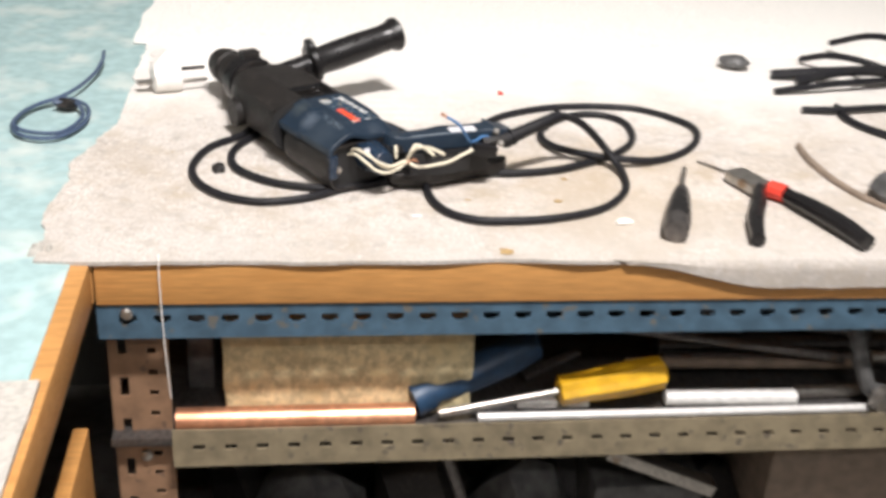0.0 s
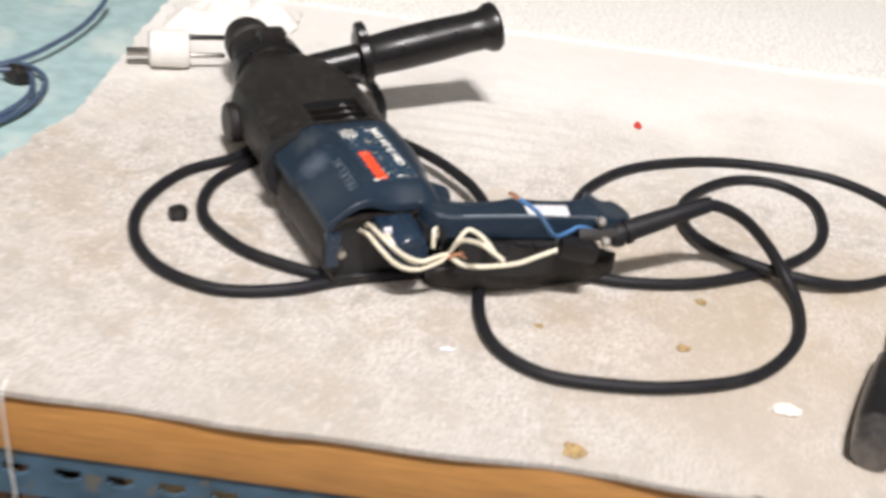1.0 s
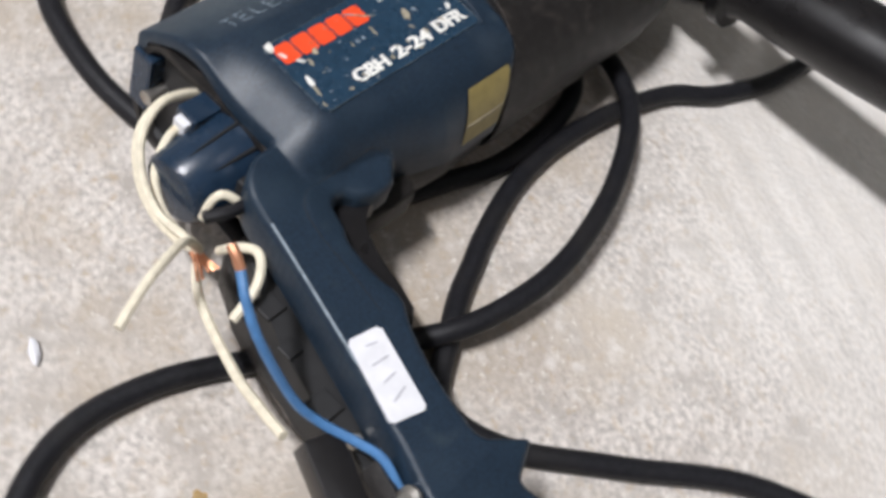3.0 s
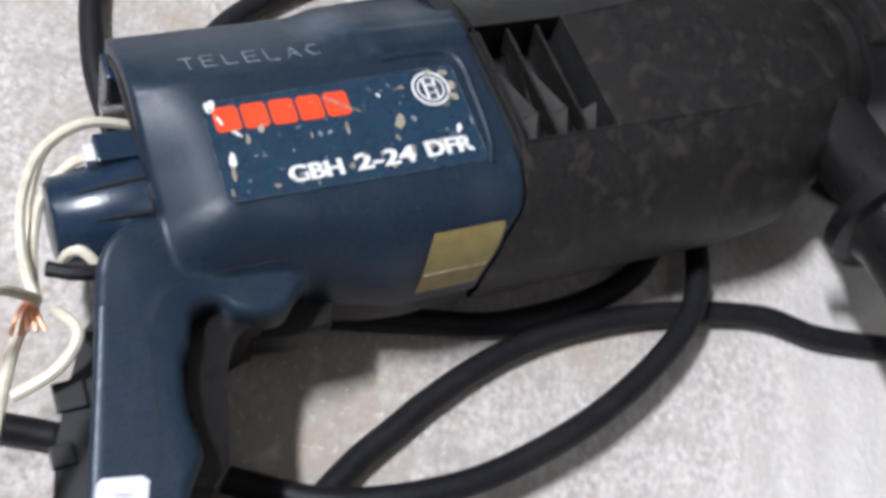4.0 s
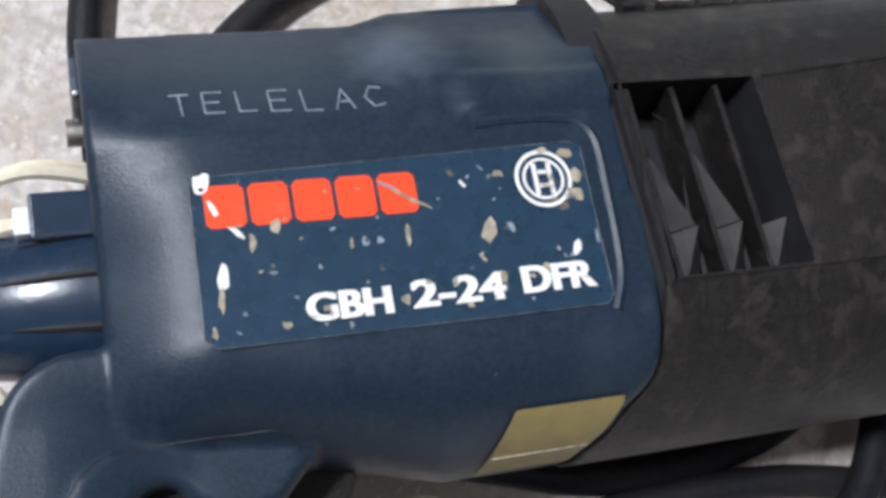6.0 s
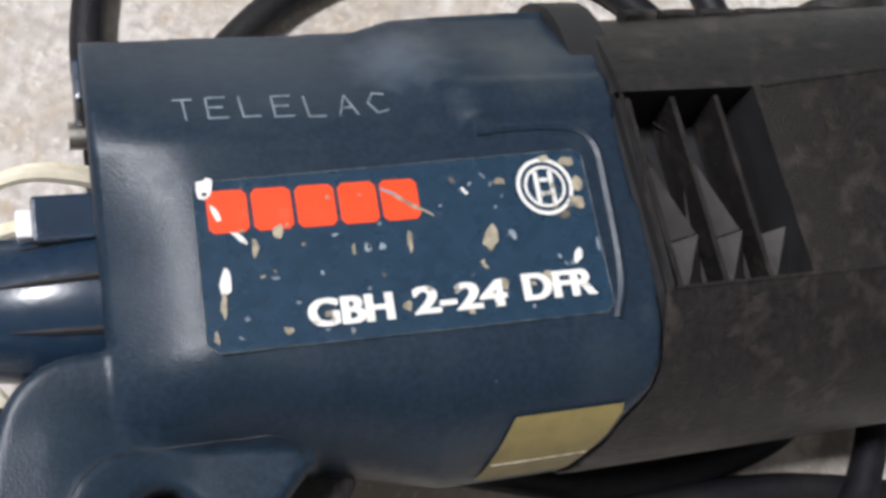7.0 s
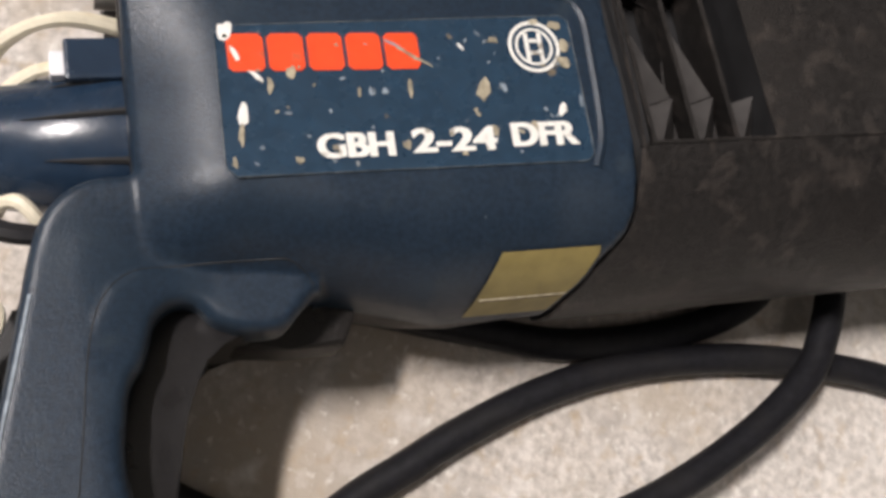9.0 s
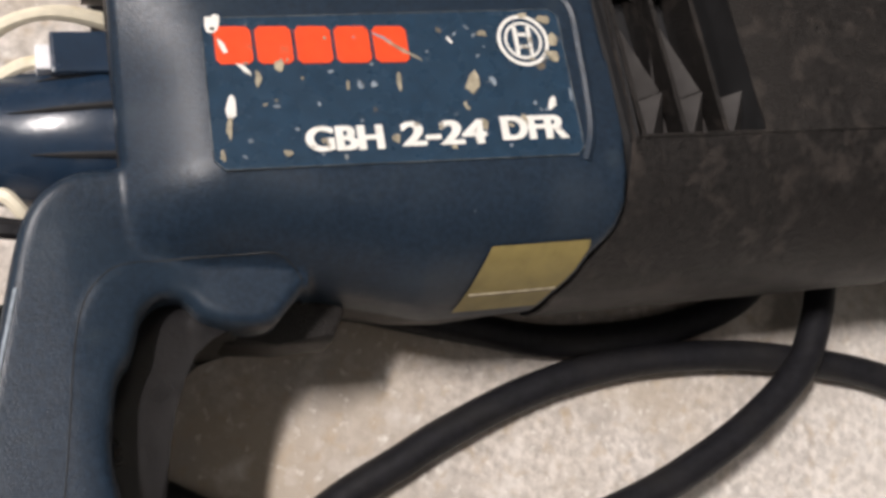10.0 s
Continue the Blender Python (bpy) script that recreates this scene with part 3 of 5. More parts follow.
def shell(outline, step=0.0008):
    """A closed moulding over the outline: its top follows shell_height with rounded rims, its sides go down, its underside is hollow."""
    pu, pv = np.array([q[0] for q in outline]), np.array([q[1] for q in outline])
    qu, qv = np.roll(pu, -1), np.roll(pv, -1)
    us, vs = np.arange(pu.min() - step, pu.max() + 2 * step, step), np.arange(pv.min() - step, pv.max() + 2 * step, step)
    gu, gv = [a.ravel() for a in np.meshgrid(us, vs, indexing="ij")]
    dist, nu, nv, odd = np.full(gu.shape, 9.0), gu.copy(), gv.copy(), np.zeros(gu.shape, bool)
    for a, b, c, d in zip(pu, pv, qu, qv):
        du, dv = c - a, d - b
        if du * du + dv * dv < 1e-12:
            continue
        t = np.clip(((gu - a) * du + (gv - b) * dv) / (du * du + dv * dv), 0, 1)
        fu, fv = a + t * du, b + t * dv
        e = np.hypot(gu - fu, gv - fv)
        near = e < dist
        dist[near], nu[near], nv[near] = e[near], fu[near], fv[near]
        if dv:
            odd ^= ((b > gv) != (d > gv)) & (gu < a + du * (gv - b) / dv)
    signed = np.where(odd, dist, -dist)
    keep = signed > -0.5 * step
    snap = keep & (signed < 0.5 * step)
    gu, gv = np.where(snap, nu, gu), np.where(snap, nv, gv)
    signed = np.where(snap, 0, signed)
    index, verts, under = {}, [], []
    for i in np.flatnonzero(keep):
        u, v, d = float(gu[i]), float(gv[i]), float(signed[i])
        grippy = ease(v, 0.024, 0.036) * (1 - ease(u, 0.034, 0.044))
        r = 0.0010 + 0.0016 * grippy
        z = shell_height(u, v)
        low = 0.0440 if v > 0.0262 and u < 0.036 else (0.0380 if v > 0.046 else (0.0455 if v < -0.034 else z - 0.0050))
        if d < r:
            z -= r - math.sqrt(max(0.0, r * r - (r - d) ** 2))
        index[i] = len(verts)
        verts.append(loc(u, v, z))
        under.append(loc(u, v, min(low, z - 0.0012)))
    n, ny, faces, count = len(verts), len(vs), [], {}
    for i in range(len(us) - 1):
        for j in range(ny - 1):
            ids = [index[k] for k in (i * ny + j, (i + 1) * ny + j, (i + 1) * ny + j + 1, i * ny + j + 1) if k in index]
            if len(ids) >= 3:
                faces.append(ids)
                for a, b in zip(ids, ids[1:] + ids[:1]):
                    count[min(a, b), max(a, b)] = count.get((min(a, b), max(a, b)), 0) + 1
    walls = [(a, b, b + n, a + n) for (a, b), c in count.items() if c == 1]
    me = bpy.data.meshes.new("shell")
    me.from_pydata(verts + under, [], faces + [[k + n for k in f[::-1]] for f in faces] + walls)
    bm = bmesh.new()
    bm.from_mesh(me)
    bpy.data.meshes.remove(me)
    return bm


housing = on_drill("motor_housing", shell(SHELL), BLUE, "scuffed dark blue plastic housing half with the grip moulded on", angle=50)
# lower half of the housing, open at the rear
low_at = [(0.0, -0.0392, 0.0455), (0.0015, -0.0404, 0.0462), (0.034, -0.0408, 0.0490), (0.058, -0.0415, 0.0545), (0.070, -0.0432, 0.0555), (0.088, -0.0440, 0.0545)]
outer = [[(u, v, z) for v, z in section(vmin, vmax, -0.024, 0.026, 0.0555, 0.004)] for u, vmin, vmax in low_at]
inner = [[(u, v, z) for v, z in section(-0.0365, 0.0425, -0.024, 0.024, 0.0530, 0.007)] for u in (0.010, 0.0)]
on_drill("lower_housing", loft(bmesh.new(), inner + outer), BLACK, "dark lower half of the housing")
on_drill("rear_frame", loft(bmesh.new(), [[(u, v, z) for v, z in section(-0.0360, 0.0420, -0.024, 0.024, 0.0525, 0.0075)] for u in (0.0045, 0.009)]), INNER)
on_drill("corner_boss", box(bmesh.new(), (-0.0015, 0.0290, 0.020), (0.006, 0.0385, 0.046), 0.0012), BLUE_DARK, "dark blue corner boss of the open rear", smooth=False)

# black gear housing with the vent opening in its flat side
prof = lambda vmin=-0.053, vmax=0.0575, zt=0.0728, zb=0.005, a=-0.0135, b=0.0283: section(vmin, vmax, a, b, zt, zb, crease=0.42)
gear = [[(joint(v) + 0.0012, v * 0.99, z) for v, z in prof(-0.0435, zt=0.0720)], [(max(joint(v) + 0.0016, 0.1045 if z > 0.0727 and v > 0 else 0), v, z) for v, z in prof(-0.0440)],
        [(0.1348 if v < 0 else 0.1374, v, z) for v, z in prof(-0.0452)], [(0.165, v, z) for v, z in prof(-0.0462, a=-0.016)], [(0.1915, v, z) for v, z in prof(-0.0465, a=-0.0187, b=0.0285)],
        [(0.210, v, z) for v, z in prof(-0.0455, 0.055, 0.0708, 0.006, -0.019, 0.027)], [(0.224, v, z) for v, z in prof(-0.0405, 0.048, 0.0688, 0.008, -0.018, 0.024)],
        [(0.238, v, z) for v, z in prof(-0.0345, 0.039, 0.0655, 0.011, -0.013, 0.018)], [(0.247, v, z) for v, z in prof(-0.029, 0.030, 0.062, 0.014, -0.009, 0.012)]]
n_ring = len(gear[0])
gear_body = on_drill("gear_housing", loft(bmesh.new(), gear, (False, True), {(1, n_ring - 1)}), BLACK, "matt black plastic gear housing", angle=14)
bm = bmesh.new()
core = [[(joint(v) - 0.006, v * 0.95, 0.038 + (z - 0.038) * 0.93) for v, z in prof()], [(joint(v) + 0.004, v * 0.95, 0.038 + (z - 0.038) * 0.93) for v, z in prof()]]
on_drill("seal", loft(bm, core), INNER)
# vent well and slats
bm = bmesh.new()
well = [(0.1021, -0.0135), (0.1348, -0.0135), (0.1374, 0.0283), (0.1045, 0.0283)]
rim = [bm.verts.new(loc(u, v, 0.0727)) for u, v in well]
deep = [bm.verts.new(loc(u, v, 0.055)) for u, v in well]
for i in range(4):
    bm.faces.new((rim[i], rim[(i + 1) % 4], deep[(i + 1) % 4], deep[i]))
bm.faces.new(deep)
on_drill("vent_well", bm, INNER, "dark vent opening", gear_body, smooth=False)
for i in range(3):
    u = 0.1052 + i * 0.0104
    bm = bmesh.new()
    ribs = [(u, -0.0128, 0.0708), (u + 0.0012, -0.0128, 0.0708), (u + 0.0034, 0.0278, 0.0708), (u + 0.0022, 0.0278, 0.0708)]
    lows = [(q[0] + 0.0028, q[1], 0.056) for q in ribs]
    t4, l4 = [bm.verts.new(loc(*q)) for q in ribs], [bm.verts.new(loc(*q)) for q in lows]
    bm.faces.new(t4)
    bm.faces.new(l4[::-1])
    for k in range(4):
        bm.faces.new((t4[k], t4[(k + 1) % 4], l4[(k + 1) % 4], l4[k]))
    on_drill("vent_slat", bm, BLACK, "", gear_body, smooth=False)
for i in range(3):
    u = 0.1068 + i * 0.0104
    bm = bmesh.new()
    p = [bm.verts.new(loc(*c)) for c in ((u, -0.0040, 0.0680), (u + 0.0086, 0.0165, 0.0685), (u + 0.0012, 0.0165, 0.0600), (u + 0.0058, -0.0100, 0.0600), (u + 0.0096, 0.0120, 0.0600), (u - 0.0004, -0.0125, 0.0590))]
    if i < 2:
        bm.faces.new((p[0], p[1], p[2]))
        bm.faces.new((p[0], p[3], p[4], p[1]))
        bm.faces.new((p[0], p[5], p[3]))
    q = [bm.verts.new(loc(*c)) for c in ((u + 0.0010, 0.0172, 0.0610), (u + 0.0088, 0.0168, 0.0690), (u + 0.0102, 0.0276, 0.0620), (u + 0.0046, 0.0276, 0.0672), (u + 0.0018, 0.0276, 0.0610))]
    bm.faces.new((q[0], q[1], q[3], q[4]))
    bm.faces.new((q[1], q[2], q[3]))
    on_drill("fan_blade", bm, FAN_GREY, "shiny fan blade behind the vent", gear_body, smooth=False)
# raised ridge strips along the upper shoulder
bm = bmesh.new()
for i in range(9):
    u = 0.118 + i * 0.0100
    tube(bm, [loc(u, -0.0398, 0.0555), loc(u + 0.0045, -0.0406, 0.0545), loc(u + 0.009, -0.0398, 0.0555)], 0.0016, 6, 2)
on_drill("shoulder_ribs", bm, BLACK, "", gear_body)

for line in ([(0.1055, 0.0283), (0.120, 0.0283), (0.137, 0.0283), (0.165, 0.0283), (0.191, 0.0285)], [(0.137, -0.0135), (0.150, -0.0147), (0.165, -0.0160), (0.191, -0.0187)]):
    on_drill("ridge", tube(bmesh.new(), [loc(u, v, 0.0726) for u, v in line], 0.00055, 6, 4), BLACK, "", gear_body)

# neck, handle collar, chuck
axis = lambda u, v=0.001, z=0.040: Matrix.Translation(loc(u, v, z))
on_drill("neck", lathe(bmesh.new(), [(0.244, 0.0285), (0.262, 0.0275), (0.266, 0.0235), (0.288, 0.0225)], axis(0), 28), BLACK)
on_drill("handle_collar", lathe(bmesh.new(), [(0.250, 0.029), (0.251, 0.0315), (0.269, 0.0315), (0.270, 0.029)], axis(0), 28), BLACK_GLOSS, "black clamp ring of the side handle")
on_drill("chuck", lathe(bmesh.new(), [(0.286, 0.018), (0.288, 0.0205), (0.300, 0.0215), (0.302, 0.0195), (0.308, 0.0195), (0.310, 0.0225), (0.327, 0.0215), (0.338, 0.0185), (0.345, 0.013), (0.347, 0.006)], axis(0), 28), BLACK, "black rubber-capped chuck")
on_drill("depth_stop_lug", box(bmesh.new(), (0.252, -0.012, 0.066), (0.268, 0.010, 0.078), 0.002), BLACK)
# side handle leans up from the collar
H0, H1 = loc(0.236, 0.030, 0.051), loc(0.2215, 0.187, 0.087)
lean = (H1 - H0)
M_SIDE = Matrix.Translation(H0) @ lean.to_track_quat("X", "Z").to_matrix().to_4x4()
span = lean.length
side = on_drill("side_handle", lathe(bmesh.new(), [(0.0, 0.013), (0.038, 0.013), (0.039, 0.021), (0.040, 0.0235), (0.046, 0.0235), (0.047, 0.0185), (0.052, 0.0168), (0.075, 0.0178), (0.105, 0.0178), (0.135, 0.0168), (span - 0.014, 0.0172), (span - 0.008, 0.0205), (span - 0.003, 0.0212), (span, 0.0195), (span + 0.0005, 0.012)], M_SIDE, 28), BLACK_GLOSS, "glossy black plastic side handle with flared ends")
bm = bmesh.new()
lathe(bm, [(0.040, 0.012), (0.041, 0.0135), (0.047, 0.0135), (0.048, 0.012)], M_SIDE @ Matrix.Translation((0, 0.0, 0.018)), 18)
on_drill("guard", bm, BLACK_GLOSS, "", side)
on_drill("mode_knob", lathe(bmesh.new(), [(-0.012, 0.0145), (-0.011, 0.016), (0.004, 0.016), (0.006, 0.0145)], Matrix.Translation(loc(0.196, -0.047, 0.030)) @ pose(0, 0, 0, 0, 0, 90), 20), BLACK, "black round mode selector knob")

# lower grip half and the black works between
LOWER = [(0.004, 0.030), (-0.014, 0.029), (-0.022, 0.036), (-0.028, 0.050), (-0.032, 0.065), (-0.0345, 0.085), (-0.0355, 0.105), (-0.036, 0.122), (-0.040, 0.140), (-0.042, 0.154), (-0.038, 0.164), (-0.030, 0.170), (-0.020, 0.160), (-0.016, 0.148), (-0.020, 0.130), (-0.012, 0.102), (-0.008, 0.080), (-0.007, 0.062), (-0.003, 0.048), (0.004, 0.040)]
on_drill("lower_grip", prism(bmesh.new(), [(u, -v) for u, v in LOWER], 0.006, 0.020, 0.003, 2), BLACK, "black lower grip shell")
SW = [(-0.004, 0.044), (-0.024, 0.046), (-0.031, 0.060), (-0.037, 0.075), (-0.0415, 0.093), (-0.043, 0.110), (-0.048, 0.130), (-0.030, 0.136), (-0.024, 0.120), (-0.012, 0.090), (-0.006, 0.066)]
switch = on_drill("switch", prism(bmesh.new(), [(u, -v) for u, v in SW], 0.018, 0.042, 0.0015, 2), INNER, "black trigger switch block in the open grip", smooth=False)
for u, v, s in ((-0.031, 0.063, 0.004), (-0.036, 0.078, 0.003), (-0.041, 0.098, 0.0045)):
    on_drill("switch_terminal", box(bmesh.new(), (u - s, -v - s, 0.0415), (u + s, -v + s, 0.0436), 0.0006), INNER, "", switch, smooth=False)
on_drill("terminal_screw", lathe(bmesh.new(), [(0, 0.0026), (0.002, 0.0026), (0.003, 0.0015)], Matrix.Translation(loc(-0.0415, 0.112, 0.042)) @ pose(0, 0, 0, 0, -90, 0), 12), STEEL, "", switch)
# trigger, in the crook of the grip
TR = [(-0.012, 0.050), (0.0020, 0.0490), (0.0130, 0.0500), (0.0210, 0.0555), (0.0212, 0.0572), (0.0150, 0.0572), (0.0108, 0.0605), (0.0084, 0.0650), (0.0068, 0.0720), (0.0056, 0.0770), (0.0040, 0.0850), (0.0022, 0.0930), (-0.0030, 0.0975), (-0.010, 0.0960)]
trigger = on_drill("trigger", prism(bmesh.new(), [(u, -v) for u, v in TR], 0.020, 0.0490, 0.0022, 3), BLACK_GLOSS, "black plastic trigger")
RV = [(0.012, 0.0520), (0.0200, 0.0580), (0.0300, 0.0590), (0.0420, 0.0592), (0.0452, 0.0530), (0.0445, 0.0490), (0.0300, 0.0490)]
on_drill("reversing_lever", prism(bmesh.new(), [(u, -v) for u, v in RV], 0.026, 0.040, 0.0015, 2), BLACK, "black reversing lever")
grip_top = lambda x, y: shell_height(x, -y)
# pale seam along the grip's edge
on_drill("seam", tube(bmesh.new(), [loc(-0.0200, 0.0480, 0.0598), loc(-0.0245, 0.066, 0.0602), loc(-0.0330, 0.0985, 0.0610)], 0.0006, 5, 4), SCRATCH, "pale worn seam line", housing)
on_drill("pad_groove", tube(bmesh.new(), [loc(u, v, shell_height(u, v) - 0.00002) for u, v in [(q.x, q.y) for q in spline([(u, v, 0) for u, v in PAD], 6)]], 0.00017, 5, 2), INNER, "fine dark groove round the grip pad", housing)
# white paper label on the grip
LB = [(-0.0312, 0.0925), (-0.0298, 0.0914), (-0.0205, 0.0932), (-0.0194, 0.0948), (-0.0272, 0.1202), (-0.0286, 0.1212), (-0.0384, 0.1184), (-0.0391, 0.1170)]
lab = on_drill("paper_label", prism(bmesh.new(), [(u, -v) for u, v in LB], 0.0605, 0.0618, 0, 1, lambda x, y: grip_top(x, y) + 0.0005), LABEL, "white paper label", housing, smooth=False)
for i, w in enumerate((0.004, 0.006, 0.005, 0.006)):
    c = Vector(LB[1]).lerp(Vector(LB[6]), 0.15 + 0.2 * i).lerp(Vector(LB[2]).lerp(Vector(LB[5]), 0.15 + 0.2 * i), 0.55)
    bm = bmesh.new()
    box(bm, (-w / 2, -0.0003, 0), (w / 2, 0.0003, 0.0002), 0, Matrix.Translation((c[0], -c[1], grip_top(c[0], -c[1]) + 0.0007)) @ pose(0, 0, 0, 0, 0, -15 + 9 * i))
    on_drill("faint_bar", bm, INK, "", lab, smooth=False)

# motor end showing in the open rear
bm = bmesh.new()
lathe(bm, [(-0.026, 0.009), (-0.0255, 0.0115), (-0.024, 0.0128), (-0.002, 0.0166), (0.012, 0.0168)], Matrix.Translation(loc(0, 0.0112, 0.0385)), 40)
motor = on_drill("motor_end", bm, BLUE_DARK, "glossy dark blue motor bearing cap")
for th, u0 in ((58, -0.014), (88, -0.020), (122, -0.016)):
    bm = bmesh.new()
    ca, sa = math.cos(radians(th)), math.sin(radians(th))
    tube(bm, [Vector((u, -0.0112 + (0.0168 + 0.17 * min(0.0, u + 0.002)) * ca, 0.0385 + (0.0168 + 0.17 * min(0.0, u + 0.002)) * sa)) for u in (u0, u0 * 0.5, 0.0, 0.008)], 0.0008, 6, 2, [0.1, 0.8, 1.0, 1.1])
    on_drill("motor_groove", bm, INNER, "dark slot in the motor cap", motor)
on_drill("brush_holder", box(bmesh.new(), (-0.011, -0.0030, 0.044), (0.004, 0.0060, 0.0545), 0.0008), BLUE_DARK, "", motor, smooth=False)
on_drill("brush_terminal", box(bmesh.new(), (-0.0138, -0.0015, 0.0465), (-0.0105, 0.0040, 0.0528), 0.0006), LABEL, "pale brush terminal", motor, smooth=False)
on_drill("brush_holder", box(bmesh.new(), (-0.012, -0.0330, 0.038), (0.004, -0.0250, 0.050), 0.0008), INNER, "", motor, smooth=False)
for v in (-0.028, 0.030):
    on_drill("housing_screw", lathe(bmesh.new(), [(-0.004, 0.003), (0.004, 0.003)], Matrix.Translation(loc(0.001, v, 0.030)), 12), STEEL)

# loose wires
def wire(points, r, material, label="", steps=8):
    return on_drill("wire", tube(bmesh.new(), [loc(*q) for q in points], r, 8, steps), material, label)


NUT = (-0.0335, 0.0335, 0.0405)
wire([(0.0060, -0.0090, 0.044), (0.0020, -0.0100, 0.0485), (-0.0120, -0.0105, 0.0530), (-0.0240, -0.0060, 0.0500), (-0.0310, 0.0030, 0.0430), (-0.0340, 0.0150, 0.0385), (-0.0345, 0.0270, 0.0410), NUT], 0.0015, WIRE_WHITE, "bare-ended cream wire")
wire([(-0.0070, -0.0020, 0.0490), (-0.0170, -0.0015, 0.0475), (-0.0260, 0.0035, 0.0410), (-0.0305, 0.0130, 0.0355), (-0.0330, 0.0260, 0.0370), NUT], 0.0015, WIRE_WHITE)
wire([(0.0060, -0.0135, 0.042), (-0.0100, -0.0135, 0.0480), (-0.0225, -0.0095, 0.0440), (-0.0290, 0.0000, 0.0350), (-0.0320, 0.0130, 0.0310), (-0.0340, 0.0280, 0.0360), NUT], 0.0015, WIRE_WHITE)
wire([(-0.0258, 0.0263, 0.0420), (-0.0240, 0.0265, 0.0490), (-0.0208, 0.0279, 0.0525), (-0.0175, 0.0318, 0.0505), (-0.0165, 0.0330, 0.0440)], 0.0015, WIRE_WHITE)
wire([(-0.0296, 0.0385, 0.0415), (-0.0285, 0.0440, 0.0495), (-0.0262, 0.0496, 0.0525), (-0.0285, 0.0545, 0.0515), (-0.0345, 0.0585, 0.0490), (-0.0445, 0.0610, 0.0455)], 0.0016, WIRE_WHITE)
wire([NUT, (-0.0440, 0.0365, 0.0570), (-0.0585, 0.0416, 0.0632), (-0.0690, 0.0455, 0.0630), (-0.0782, 0.0494, 0.0614)], 0.0015, WIRE_WHITE, "cream wire sticking out")
wire([NUT, (-0.0420, 0.0450, 0.0350), (-0.0520, 0.0713, 0.0385), (-0.0570, 0.0870, 0.0455), (-0.0602, 0.0990, 0.0510)], 0.0017, WIRE_WHITE)
wire([(-0.0545, 0.0655, 0.0910), (-0.0582, 0.0735, 0.0862), (-0.0592, 0.0820, 0.0785), (-0.0555, 0.0950, 0.0620), (-0.0512, 0.1035, 0.0552), (-0.0470, 0.1140, 0.0545), (-0.0455, 0.1230, 0.0560), (-0.0470, 0.1330, 0.0530)], 0.0015, WIRE_BLUE, "blue insulated wire")
wire([(-0.0536, 0.0600, 0.0945), (-0.0540, 0.0628, 0.0933), (-0.0546, 0.0658, 0.0908)], 0.0016, COPPER, "bare copper wire end", 4)
for i in range(5):
    wire([(-0.0325 - 0.0008 * i, 0.0330, 0.0390), (-0.0340 - 0.0012 * i, 0.0375 + 0.0006 * (i % 2), 0.0405 + 0.0006 * i), (-0.0330 - 0.0022 * i, 0.0430, 0.0400 + 0.0012 * (i % 3))], 0.0006, COPPER, "", 4)
wire([(-0.030, 0.030, 0.050), (-0.022, 0.0335, 0.051), (-0.008, 0.0345, 0.050), (0.0, 0.033, 0.048)], 0.0022, RUBBER, "black sleeved wire")
on_drill("terminal_block", box(bmesh.new(), (-0.006, -0.013, -0.006), (0.006, 0.013, 0.006), 0.0012, Matrix.Translation(loc(-0.0565, 0.1173, 0.046)) @ pose(0, 0, 0, 10, 0, -18)), BLACK_GLOSS, "small black terminal block")
clamp = on_drill("cable_clamp", box(bmesh.new(), (-0.0035, -0.016, -0.003), (0.0035, 0.016, 0.004), 0.001, Matrix.Translation(loc(-0.050, 0.1375, 0.051)) @ pose(0, 0, 0, 0, -50, -13)), BLACK, "black cable clamp with two screws")
for u, v, z in ((-0.0497, 0.1364, 0.0607), (-0.0560, 0.1388, 0.0486)):
    on_drill("clamp_screw", lathe(bmesh.new(), [(0, 0.0036), (0.002, 0.0036), (0.0032, 0.002)], Matrix.Translation(loc(u, v, z)) @ pose(0, 0, 0, 0, -140, -13), 14), STEEL, "bright screw head", clamp)
M_REL = Matrix.Translation(loc(-0.049, 0.150, 0.048)) @ (loc(-0.056, 0.2205, 0.068) - loc(-0.049, 0.150, 0.048)).to_track_quat("X", "Z").to_matrix().to_4x4()
on_drill("cord_sleeve", lathe(bmesh.new(), [(-0.004, 0.0070), (0.0, 0.0092), (0.004, 0.0092), (0.0045, 0.0075), (0.007, 0.0075), (0.0075, 0.0092), (0.011, 0.0092), (0.0115, 0.0078), (0.040, 0.0068), (0.070, 0.0060), (0.073, 0.0050)], M_REL, 18), RUBBER, "black rubber cord sleeve")

